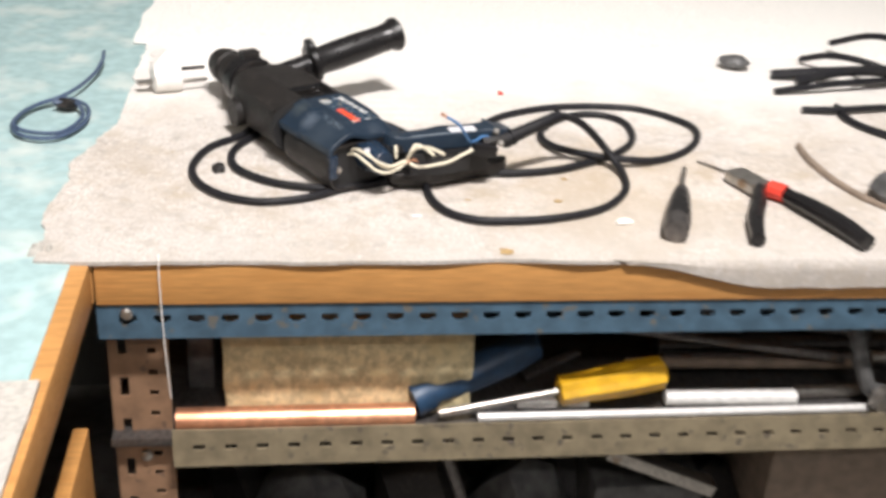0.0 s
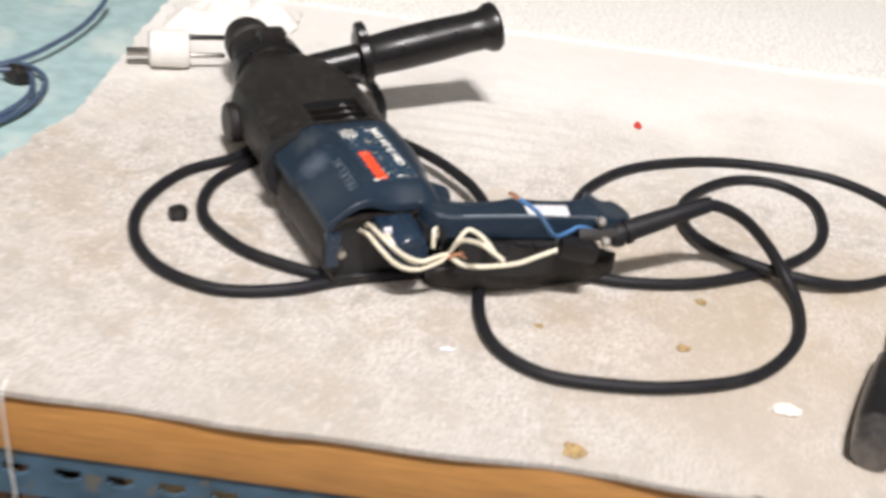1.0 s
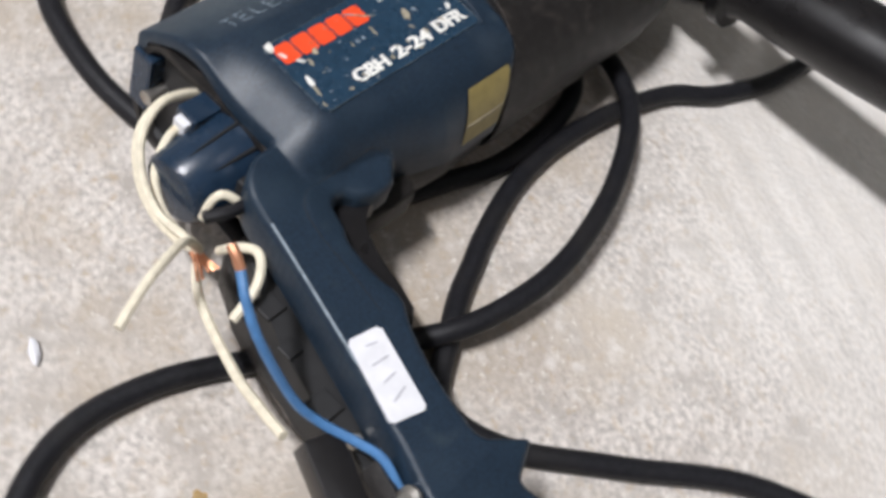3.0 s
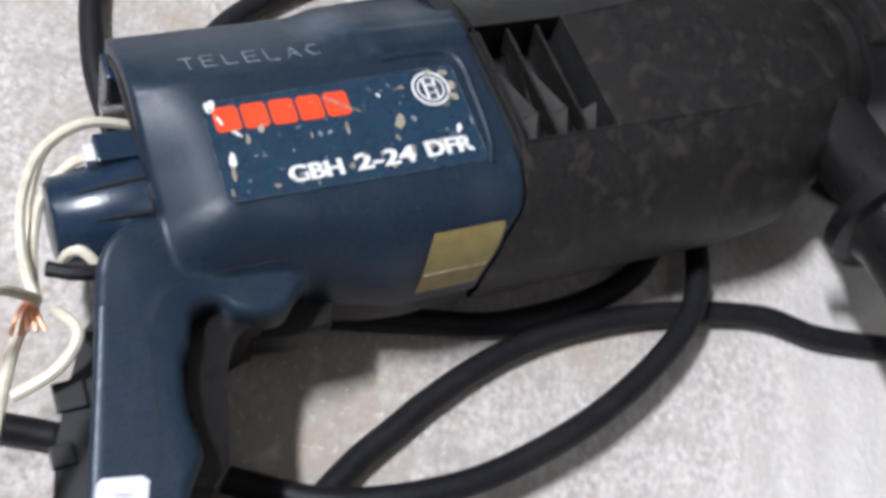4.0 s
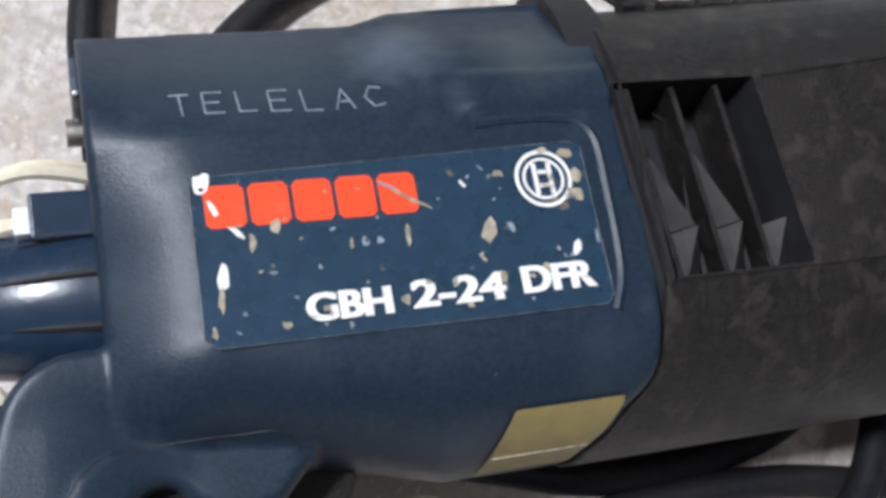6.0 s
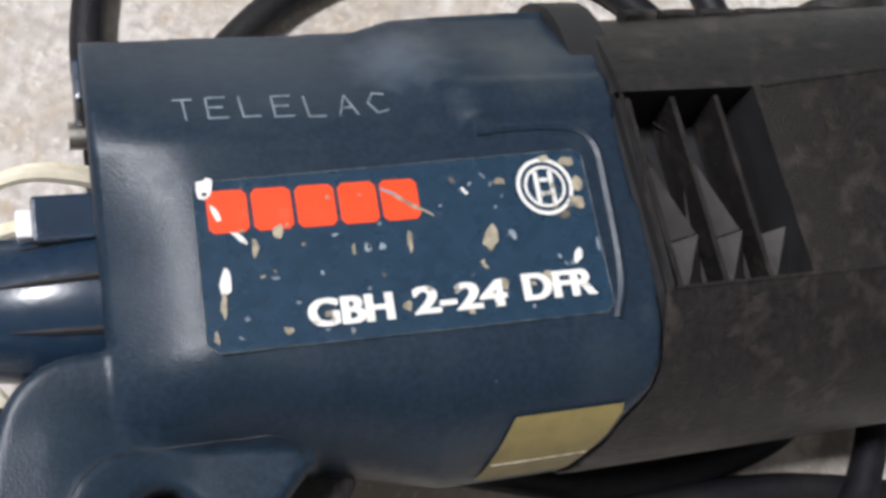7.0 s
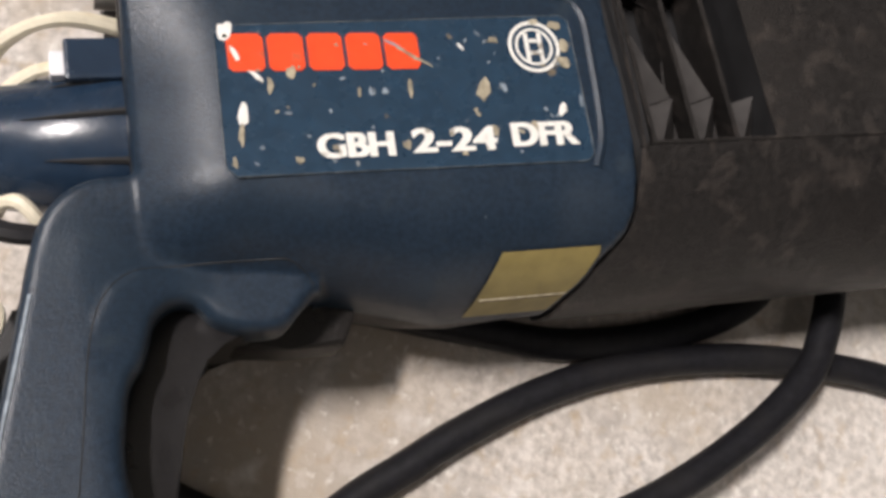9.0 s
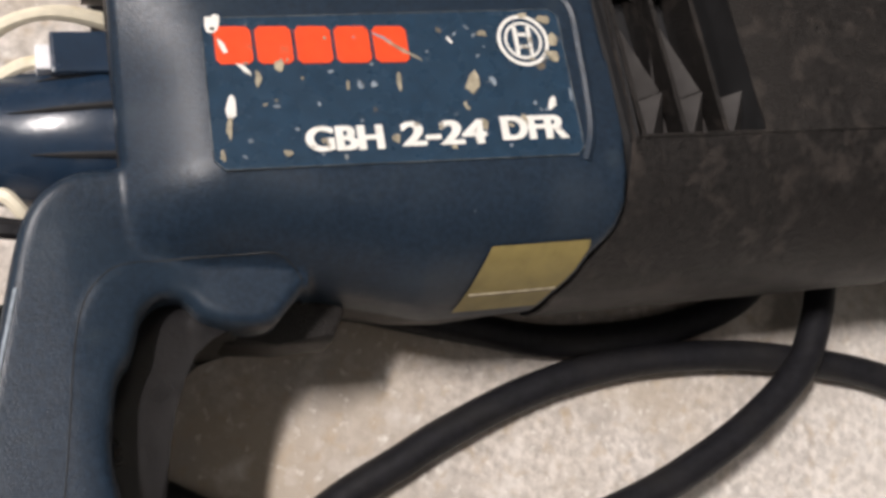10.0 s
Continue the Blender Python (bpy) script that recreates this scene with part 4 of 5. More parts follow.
# mains cord: one length, in bench coordinates
CORD = [(0.452, 0.198, 0.062), (0.474, 0.207, 0.067), (0.500, 0.216, 0.055), (0.524, 0.222, 0.033), (0.541, 0.213, 0.014), (0.548, 0.188, 0.005), (0.538, 0.145, 0.0045), (0.503, 0.102, 0.0045), (0.450, 0.0795, 0.0045), (0.400, 0.0725, 0.0045), (0.364, 0.0755, 0.0045), (0.337, 0.095, 0.0045), (0.3245, 0.128, 0.0045), (0.323, 0.172, 0.0045), (0.325, 0.205, 0.006),
        (0.3270, 0.229, 0.013), (0.3215, 0.2525, 0.016), (0.3090, 0.2780, 0.017), (0.2863, 0.3059, 0.017), (0.2615, 0.3274, 0.0165), (0.2400, 0.3405, 0.0155), (0.2255, 0.3443, 0.0145), (0.2080, 0.3445, 0.0130), (0.185, 0.343, 0.007), (0.165, 0.330, 0.0045), (0.135, 0.289, 0.0045), (0.116, 0.247, 0.0045), (0.121, 0.204, 0.0045), (0.152, 0.171, 0.0045), (0.186, 0.156, 0.0045), (0.230, 0.150, 0.0045), (0.290, 0.172, 0.0045), (0.340, 0.190, 0.0045),
        (0.385, 0.194, 0.0045), (0.430, 0.193, 0.0045), (0.483, 0.206, 0.0045), (0.551, 0.247, 0.0045), (0.587, 0.293, 0.0045), (0.593, 0.349, 0.0045), (0.567, 0.377, 0.0045), (0.525, 0.371, 0.0045), (0.484, 0.328, 0.0045), (0.478, 0.280, 0.006), (0.502, 0.239, 0.011), (0.554, 0.219, 0.011), (0.600, 0.230, 0.0055), (0.647, 0.264, 0.0045), (0.676, 0.315, 0.0045),
        (0.669, 0.358, 0.0045), (0.617, 0.402, 0.0045), (0.525, 0.405, 0.0045), (0.449, 0.374, 0.0045), (0.406, 0.328, 0.0045), (0.386, 0.275, 0.0045), (0.370, 0.234, 0.0045), (0.350, 0.2170, 0.0045), (0.327, 0.2280, 0.005), (0.3106, 0.2378, 0.0045), (0.2980, 0.2478, 0.0045), (0.2862, 0.2572, 0.0045), (0.2690, 0.2735, 0.0045), (0.2540, 0.2925, 0.0045), (0.2411, 0.3160, 0.0045), (0.2310, 0.3430, 0.0045), (0.2240, 0.3750, 0.0045), (0.226, 0.400, 0.0045), (0.219, 0.440, 0.0045), (0.200, 0.474, 0.0045), (0.172, 0.450, 0.0045), (0.150, 0.380, 0.0045),
        (0.128, 0.303, 0.0045), (0.091, 0.260, 0.0045), (0.0755, 0.209, 0.0045), (0.083, 0.166, 0.0045), (0.110, 0.132, 0.0045), (0.150, 0.1165, 0.0045), (0.188, 0.1235, 0.0045), (0.219, 0.140, 0.0045), (0.250, 0.165, 0.0045), (0.268, 0.202, 0.0045), (0.264, 0.228, 0.0045), (0.259, 0.252, 0.0045), (0.253, 0.277, 0.0045), (0.238, 0.305, 0.0045), (0.220, 0.325, 0.0045), (0.195, 0.335, 0.006)]
on_drill("power_cord", tube(bmesh.new(), [TO_DRILL @ Vector(q) for q in CORD], 0.0043, 12, 7), RUBBER, "black rubber mains cord lying in loose loops")

# ---- label side: film, print, wear ----
ZS = 0.0708
FILM = [(0.0180, 0.0), (0.0905, -0.0022), (0.0925, -0.0008), (0.0928, 0.0295), (0.0910, 0.0312), (0.0180, 0.0312), (0.0160, 0.0292), (0.0165, 0.0010)]
rim_pts = [(0.0716, -0.0072), (0.0800, -0.0078), (0.0915, -0.0072), (0.0962, -0.0030), (0.0966, 0.0065), (0.0958, 0.0240), (0.0930, 0.0325)]
on_drill("raised_rim", tube(bmesh.new(), [loc(u, v, 0.0702) for u, v in rim_pts], 0.0013, 8, 6), BLUE, "", housing)
film = on_drill("nameplate_film", prism(bmesh.new(), [(u, -v) for u, v in FILM], ZS - 0.0002, ZS + 0.00035), STICKER, "scratched glossy nameplate film", housing, smooth=False)
rimline = [(u, -v, ZS + 0.00045) for u, v in FILM + FILM[:1]]
on_drill("film_edge", tube(bmesh.new(), rimline, 0.00007, 4, 1), EDGE, "", housing, smooth=False)


def plate(name, outline, material, parent, z=ZS + 0.0004, h=0.00015, label=""):
    return on_drill(name, prism(bmesh.new(), [(u, -v) for u, v in outline], z, z + h), material, label, parent, smooth=False)


def ring_plate(name, u, v, r0, r1, material, parent, z=ZS + 0.0004, n=36):
    bm = bmesh.new()
    a = [bm.verts.new(loc(u + r0 * math.cos(2 * math.pi * k / n), v + r0 * math.sin(2 * math.pi * k / n), z + 0.0002)) for k in range(n)]
    b = [bm.verts.new(loc(u + r1 * math.cos(2 * math.pi * k / n), v + r1 * math.sin(2 * math.pi * k / n), z + 0.0002)) for k in range(n)]
    for k in range(n):
        bm.faces.new((a[k], a[(k + 1) % n], b[(k + 1) % n], b[k]))
    return on_drill(name, bm, material, "", parent, smooth=False)


# maker's mark: five plain red blocks with small gaps, and a pale double ring
for i in range(5):
    u0, u1 = 0.0186 + i * 0.00795, 0.0186 + i * 0.00795 + 0.0072
    t = 0.0018
    c = 0.0009
    plate("mark_block", [(u0 + c, t), (u1 - c, t), (u1, t + c), (u1, t + 0.0080 - c), (u1 - c, t + 0.0080), (u0 + c, t + 0.0080), (u0, t + 0.0080 - c), (u0, t + c)], RED, film, label="red maker's mark block")
ring_plate("mark_ring", 0.0834, 0.0052, 0.0051, 0.0059, WHITE_PRINT, film)
ring_plate("mark_ring", 0.0834, 0.0052, 0.0037, 0.0043, WHITE_PRINT, film)
for lo_u, hi_u, lo_v, hi_v in ((0.0814, 0.0823, 0.0020, 0.0084), (0.0845, 0.0854, 0.0020, 0.0084), (0.0825, 0.0843, 0.0034, 0.0042), (0.0825, 0.0843, 0.0062, 0.0070)):
    plate("mark_bar", [(lo_u, lo_v), (hi_u, lo_v), (hi_u, hi_v), (lo_u, hi_v)], WHITE_PRINT, film)


def text_mesh(body):
    c = bpy.data.curves.new("writing", "FONT")
    c.body, c.size, c.offset = body, 1.0, 0.026
    ob = new("writing", c)
    dg = bpy.context.evaluated_depsgraph_get()
    me = bpy.data.meshes.new_from_object(ob.evaluated_get(dg))
    bpy.data.objects.remove(ob)
    return me


def writing(name, body, u0, u1, v_top, v_base, material, parent, label):
    """Heavy type set flat on the film between u0 and u1, a mesh for each character: three strikes, each a hair above and beside the last."""
    me = text_mesh(body)
    xs, ys = [v.co.x for v in me.vertices], [v.co.y for v in me.vertices]
    x0, y0, w, h, bold = min(xs), min(ys), max(xs) - min(xs), max(ys) - min(ys), 0.00042
    home = list(range(len(xs)))

    def root(k):
        while home[k] != k:
            k = home[k]
        return k
    for e in me.edges:
        home[root(e.vertices[0])] = root(e.vertices[1])
    for r in sorted({root(k) for k in range(len(xs))}, key=lambda k: xs[k]):
        ids = [k for k in range(len(xs)) if root(k) == r]
        place = {k: n for n, k in enumerate(ids)}
        tris = [[place[k] for k in p.vertices] for p in me.polygons if p.vertices[0] in place]
        verts, faces = [], []
        for strike in range(3):
            faces += [[k + len(verts) for k in f] for f in tris]
            verts += [loc(u0 + (xs[k] - x0) / w * (u1 - u0 - bold) + bold * strike / 2, v_base - (ys[k] - y0) / h * (v_base - v_top), ZS + 0.0006 + 0.00006 * strike) for k in ids]
        out = bpy.data.meshes.new(name)
        out.from_pydata(verts, [], faces)
        out.materials.append(material)
        ob = new(name, out)
        ob.parent = parent
        ob["label"] = label
    bpy.data.meshes.remove(me)


for word, u0, u1, v0, v1 in (("GBH", 0.0338, 0.0495, 0.0232, 0.0284), ("2-24", 0.0531, 0.0714, 0.0228, 0.0280), ("DFR", 0.0747, 0.0898, 0.0223, 0.0275)):
    writing("model_code", word, u0, u1, v0, v1, WHITE_PRINT, film, "white printed character")


# letters scratched by hand into the upper shoulder
LETTERS = {"T": [[(0, 0), (1, 0)], [(0.5, 0), (0.55, 1)]], "E": [[(1, 0), (0, 0), (0, 1), (1, 1)], [(0, 0.5), (0.8, 0.5)]], "L": [[(0, 0), (0.05, 1), (0.95, 1)]],
           "A": [[(0, 1), (0.5, 0), (1, 1)], [(0.25, 0.65), (0.75, 0.62)]], "C": [[(1, 0.1), (0.4, 0), (0, 0.5), (0.4, 1), (1, 0.88)]]}
scratched = None
for i, ch in enumerate("TELELAC"):
    bm = bmesh.new()
    u0, w, top, h = 0.0152 + i * 0.0061, 0.0036, -0.0180 - 0.0004 * math.sin(i), 0.0052
    for stroke in LETTERS[ch]:
        line = []
        for (x0, y0), (x1, y1) in zip(stroke, stroke[1:]):
            for k in range(5):
                x, y = x0 + (x1 - x0) * k / 4, y0 + (y1 - y0) * k / 4
                v = top + y * h
                line.append(loc(u0 + x * w, v, shoulder(u0 + x * w, v, 0.00008)))
        tube(bm, line, 0.0002, 4, 1)
    on_drill("scratched_letter", bm, SCRATCH, "pale hand-scratched letter", housing, smooth=False)

# chips and peeled places of the film
rng = random.Random(5)


def flake(u, v, su, sv, material, turn=0.0, n=9):
    pts = []
    for k in range(n):
        a = 2 * math.pi * k / n
        r = 0.6 + 0.6 * rng.random()
        x, y = su * r * math.cos(a), sv * r * math.sin(a)
        pts.append((u + x * math.cos(turn) - y * math.sin(turn), v + x * math.sin(turn) + y * math.cos(turn)))
    return plate("film_flake", pts, material, film, ZS + 0.00042, 0.0002)


for q in ((0.0186, 0.0010, 0.0014, 0.0022, WHITE_PRINT, 0.2), (0.0200, 0.0060, 0.0006, 0.0022, WHITE_PRINT, -0.3), (0.0238, 0.0108, 0.0020, 0.0006, WHITE_PRINT, 0.7), (0.0262, 0.0130, 0.0006, 0.0018, FLAKE, 0.0), (0.0205, 0.0182, 0.0011, 0.0028, WHITE_PRINT, 0.15),
          (0.0196, 0.0230, 0.0007, 0.0026, FLAKE, 0.1), (0.0178, 0.0285, 0.0006, 0.0012, FLAKE, 0), (0.0300, 0.0285, 0.0010, 0.0008, FLAKE, 0), (0.0305, 0.0102, 0.0009, 0.0016, FLAKE, 0.3), (0.0560, 0.0070, 0.0044, 0.0004, FLAKE, 0.55), (0.0520, 0.0042, 0.0030, 0.0003, SCRATCH, 0.45),
          (0.0668, 0.0050, 0.0004, 0.0010, WHITE_PRINT, -0.5), (0.0742, 0.0036, 0.0014, 0.0007, FLAKE, 0.1), (0.0702, 0.0150, 0.0015, 0.0028, FLAKE, 0.2), (0.0748, 0.0142, 0.0006, 0.0014, SCRATCH, -0.4), (0.0900, 0.0050, 0.0012, 0.0016, FLAKE, 0), (0.0898, 0.0088, 0.0016, 0.0013, FLAKE, 0.5), (0.0890, 0.0002, 0.0016, 0.0012, FLAKE, 0),
          (0.0843, -0.0006, 0.0012, 0.0007, FLAKE, 0), (0.0874, 0.0196, 0.0008, 0.0016, WHITE_PRINT, 0.5), (0.0546, 0.0138, 0.0005, 0.0022, FLAKE, 0.1), (0.0465, 0.0145, 0.0007, 0.0011, SCRATCH, 0), (0.0492, 0.0145, 0.0008, 0.0008, SCRATCH, 0), (0.0438, 0.0148, 0.0004, 0.0014, FLAKE, 0.1), (0.0640, 0.0285, 0.0008, 0.0005, FLAKE, 0.2),
          (0.0712, 0.0240, 0.0012, 0.0012, FLAKE, 0.4), (0.0800, 0.0235, 0.0010, 0.0014, FLAKE, 0.3), (0.0520, 0.0262, 0.0009, 0.0012, FLAKE, 0.3), (0.0920, 0.0180, 0.0003, 0.0016, SCRATCH, 0.0)):
    flake(*q)
for i in range(34):
    flake(0.018 + 0.073 * rng.random(), 0.0005 + 0.029 * rng.random(), 0.0002 + 0.0004 * rng.random(), 0.0002 + 0.0006 * rng.random(), rng.choice((FLAKE, SCRATCH, SCRATCH)), rng.random() * 3)

# yellow rating label round the lower shoulder
bm = bmesh.new()
grid = []
for j in range(7):
    s = j / 6
    v = 0.0474 + 0.0089 * s
    u0, u1 = 0.0714 - 0.0040 * s, min(joint(v) - 0.0016, 0.0940)
    grid.append([bm.verts.new(loc(u0 + (u1 - u0) * i / 6, v + 0.0003, shoulder(max(0.07, u0), v, 0.0003))) for i in range(7)])
for a, b in zip(grid, grid[1:]):
    for i in range(6):
        bm.faces.new((a[i], a[i + 1], b[i + 1], b[i]))
bmesh.ops.solidify(bm, geom=bm.faces[:], thickness=-0.0003)
on_drill("rating_label", bm, YELLOW, "dull yellow rating label", housing)

fold_line = [loc(u, 0.0548, shoulder(max(0.07, u), 0.0545, 0.0006)) for u in (0.0690, 0.0745, 0.0800, 0.0855, 0.0893)]
on_drill("label_fold", tube(bmesh.new(), fold_line, 0.0002, 5, 3), FLAKE, "worn lower fold of the label", housing)

# ---- small things on the cloth ----
def lump(name, at, size, material, label, category, seed=0, flat=0.6):
    bm = bmesh.new()
    bmesh.ops.create_icosphere(bm, subdivisions=2, radius=1.0)
    for v in bm.verts:
        d = 1 + 0.35 * noise.noise(v.co * 1.7 + Vector((seed, seed, 0)))
        v.co = Vector((v.co.x * size[0], v.co.y * size[1], max(-0.6, v.co.z) * size[2])) * d
    low = min(v.co.z for v in bm.verts)
    bmesh.ops.translate(bm, verts=bm.verts, vec=(at[0], at[1], at[2] - low))
    return tagged(part(name, bm, material), label, category)


lump("black_cap", (0.103, 0.203, 0.0), (0.0075, 0.008, 0.006), BLACK, "small black rubber cap on the cloth", "cap", 1)
lump("plaster_crumb", (0.306, 0.0905, 0.0), (0.005, 0.0018, 0.0018), LABEL, "tiny white sliver on the cloth", "debris", 2)
lump("red_chip", (0.4545, 0.463, 0.0), (0.0035, 0.007, 0.002), RED_PLASTIC, "small red plastic chip on the cloth", "debris", 3)
lump("foam_crumb", (0.519, 0.0755, 0.0), (0.010, 0.0045, 0.0035), CLOTH_FUZZ, "small pale crumb on the cloth", "debris", 4)


def stain(at, r, seed, label="brown stain soaked into the cloth"):
    """A thin soaked-in patch with a ragged outline."""
    bm = bmesh.new()
    n = 28
    mid = bm.verts.new((at[0], at[1], 0.0021))
    ring = []
    for k in range(n):
        a = 2 * math.pi * k / n
        d = r * (0.75 + 0.5 * noise.noise((math.cos(a) * 1.5, math.sin(a) * 1.5, seed)))
        x, y = at[0] + d * math.cos(a) * 1.3, at[1] + d * math.sin(a)
        ring.append(bm.verts.new((x, y, 0.0008 + 0.0016 * noise.noise((x * 9, y * 9, 3)))))
    mid.co.z = 0.0009 + 0.0016 * noise.noise((at[0] * 9, at[1] * 9, 3))
    for k in range(n):
        bm.faces.new((mid, ring[k], ring[(k + 1) % n]))
    part("stain", bm, STAIN, cloth, "brown stain")


for q in ((0.365, 0.131, 0.0035, 1), (0.461, 0.127, 0.0050, 2), (0.480, 0.187, 0.0045, 3), (0.385, 0.012, 0.008, 5)):
    stain(q[:2], q[2], q[3])

# white mains adapter with two pins, beside the chuck
adapter = tagged(empty("plug_adapter", (0.028, 0.455, 0.0), 18), "white plastic mains plug lying beside the chuck", "plug")
part("plug_body", lathe(bmesh.new(), [(-0.021, 0.012), (-0.019, 0.0165), (0.010, 0.0175), (0.014, 0.0165), (0.015, 0.012)], pose(0, 0, 0.0175), 22), PLUG_WHITE, adapter)
part("pin", lathe(bmesh.new(), [(0.014, 0.0025), (0.046, 0.0025), (0.048, 0.0015)], pose(0, 0.007, 0.0255), 12), BLACK_GLOSS, adapter, "dark sleeved pin")
part("pin", lathe(bmesh.new(), [(0.014, 0.0024), (0.044, 0.0024), (0.046, 0.0015)], pose(0, -0.009, 0.0150), 12), STEEL, adapter, "bright metal pin")
part("earth_clip", box(bmesh.new(), (-0.040, -0.006, 0.012), (-0.018, 0.006, 0.016), 0.001), STEEL, adapter, "flat metal earth clip")

# blue wire coil on the mat
tagged(part("wire_coil", tube(bmesh.new(), [(-0.066, 0.560, 0.016), (-0.064, 0.530, 0.014), (-0.068, 0.490, 0.010), (-0.080, 0.435, 0.010), (-0.098, 0.410, 0.006), (-0.122, 0.385, 0.004), (-0.136, 0.330, 0.004), (-0.118, 0.290, 0.004), (-0.080, 0.285, 0.004), (-0.057, 0.330, 0.004), (-0.062, 0.385, 0.004), (-0.092, 0.400, 0.008), (-0.125, 0.372, 0.006), (-0.132, 0.318, 0.008), (-0.112, 0.292, 0.008), (-0.076, 0.294, 0.007), (-0.060, 0.340, 0.008), (-0.075, 0.385, 0.008), (-0.1, 0.380, 0.010)], 0.0024, 8, 6), COIL_BLUE), "thin blue wire coiled on the pale mat", "wire")
lump("tape_knot", (-0.086, 0.386, 0.0), (0.014, 0.010, 0.008), BLACK, "black tape knot on the wire coil", "tape", 6)


def crumple(name, at, sx, sy, h, material, label, seed):
    bm = bmesh.new()
    n = 22
    g = [[None] * (n + 1) for _ in range(n + 1)]
    for j in range(n + 1):
        for i in range(n + 1):
            x, y = 2 * i / n - 1, 2 * j / n - 1
            fall = max(0.0, 1 - max(abs(x), abs(y)) ** 3)
            z = h * fall * (0.55 + 0.7 * noise.noise((x * 2.2, y * 2.2, seed)) + 0.3 * abs(noise.noise((x * 6, y * 6, seed + 3))))
            wob = 1 + 0.12 * noise.noise((x * 3, y * 3, seed + 8))
            g[j][i] = bm.verts.new((at[0] + sx * x * wob, at[1] + sy * y * wob, at[2] + max(0.0015, z)))
    for j in range(n):
        for i in range(n):
            bm.faces.new((g[j][i], g[j][i + 1], g[j + 1][i + 1], g[j + 1][i]))
    rim = [e for e in bm.edges if len(e.link_faces) == 1]
    out = bmesh.ops.extrude_edge_only(bm, edges=rim)
    for v in [q for q in out["geom"] if isinstance(q, bmesh.types.BMVert)]:
        v.co.z = at[2] - 0.0005
    return tagged(part(name, bm, material), label, "rag")


crumple("tan_rag", (0.055, 0.575, 0.001), 0.062, 0.045, 0.028, CLOTH, "crumpled cream rag behind the plug", 2)
crumple("cloth_tuft", (-0.047, 0.022, -0.004), 0.012, 0.009, 0.012, WHITE_RAG, "frayed tuft at the corner of the cloth", 9)
tagged(part("thread", tube(bmesh.new(), [(0.060, 0.004, 0.003), (0.0600, -0.0045, -0.004), (0.0602, -0.0045, -0.05), (0.0615, -0.004, -0.10), (0.064, -0.004, -0.150)], 0.0006, 5, 6), CLOTH_FUZZ), "loose pale thread hanging over the bench edge", "thread")

# small screwdriver with a swollen grey handle
driver = tagged(empty("small_screwdriver", (0.588, 0.110, 0.0)), "short screwdriver with a dark grey handle lying on the cloth", "screwdriver")
d0, d1 = Vector((-0.029, -0.078, 0.013)), Vector((0.010, 0.026, 0.011))
M_D = Matrix.Translation(d0) @ (d1 - d0).to_track_quat("X", "Z").to_matrix().to_4x4()
part("handle", lathe(bmesh.new(), [(0, 0.008), (0.003, 0.0125), (0.030, 0.0138), (0.060, 0.0125), (0.085, 0.0105), (0.105, 0.0085), (0.110, 0.005)], M_D, 16), BLACK_GLOSS, driver, "dark grey plastic handle")
part("end_cap", lathe(bmesh.new(), [(-0.001, 0.007), (0.0, 0.0128), (0.022, 0.0139), (0.023, 0.012)], M_D, 16), STEEL_DARK, driver, "pale grey band")
part("shaft", lathe(bmesh.new(), [(0.108, 0.0028), (0.175, 0.0028), (0.178, 0.0015)], M_D, 10), STEEL, driver, "steel shaft")

# cutting pliers
pliers = tagged(empty("pliers", (0.69, 0.10, 0.0)), "pliers with black and red handles lying open on the cloth", "pliers")
def limb(name, pts, r, m, label, sides=10, radii=None):
    return part(name, tube(bmesh.new(), [Vector(p) - Vector((0.69, 0.10, 0.0)) for p in pts], r, sides, 6, radii), m, pliers, label)
limb("handle", [(0.690, 0.150, 0.010), (0.676, 0.110, 0.010), (0.655, 0.065, 0.010), (0.641, 0.020, 0.009)], 0.0085, BLACK_GLOSS, "black handle sleeve", radii=[0.7, 1, 1.05, 0.9])
limb("handle", [(0.712, 0.128, 0.010), (0.728, 0.085, 0.012), (0.742, 0.045, 0.012), (0.752, 0.010, 0.010)], 0.0100, BLACK_GLOSS, "black handle sleeve", radii=[0.8, 1, 1.05, 0.9])
limb("handle_band", [(0.699, 0.141, 0.0105), (0.705, 0.135, 0.0105), (0.712, 0.127, 0.0105)], 0.0098, RED_PLASTIC, "red handle band")
part("head", box(bmesh.new(), (-0.014, -0.022, 0.003), (0.014, 0.026, 0.016), 0.004, Matrix.Translation((-0.006, 0.062, 0)) @ pose(0, 0, 0, 0, 0, 22)), STEEL, pliers, "worn steel jaws")
tagged(part("thin_wire", tube(bmesh.new(), [(0.650, 0.235, 0.002), (0.664, 0.220, 0.002), (0.675, 0.200, 0.004), (0.682, 0.186, 0.008)], 0.0015, 6, 6), STEEL_DARK), "thin bent wire on the cloth", "wire")
tagged(part("leather_strap", tube(bmesh.new(), [(0.795, 0.285, 0.003), (0.790, 0.240, 0.003), (0.795, 0.180, 0.003), (0.815, 0.120, 0.003), (0.860, 0.060, 0.003)], 0.004, 8, 8), CARD), "thin brown strap curving over the cloth", "strap")
lump("dark_fitting", (0.850, 0.125, 0.0), (0.035, 0.040, 0.022), GREY_JUNK, "dark metal fitting on the cloth", "fitting", 11)
clip = lump("grey_clip", (0.822, 0.590, 0.003), (0.022, 0.020, 0.010), GREY_JUNK, "small grey clip on the cloth", "clip", 12)

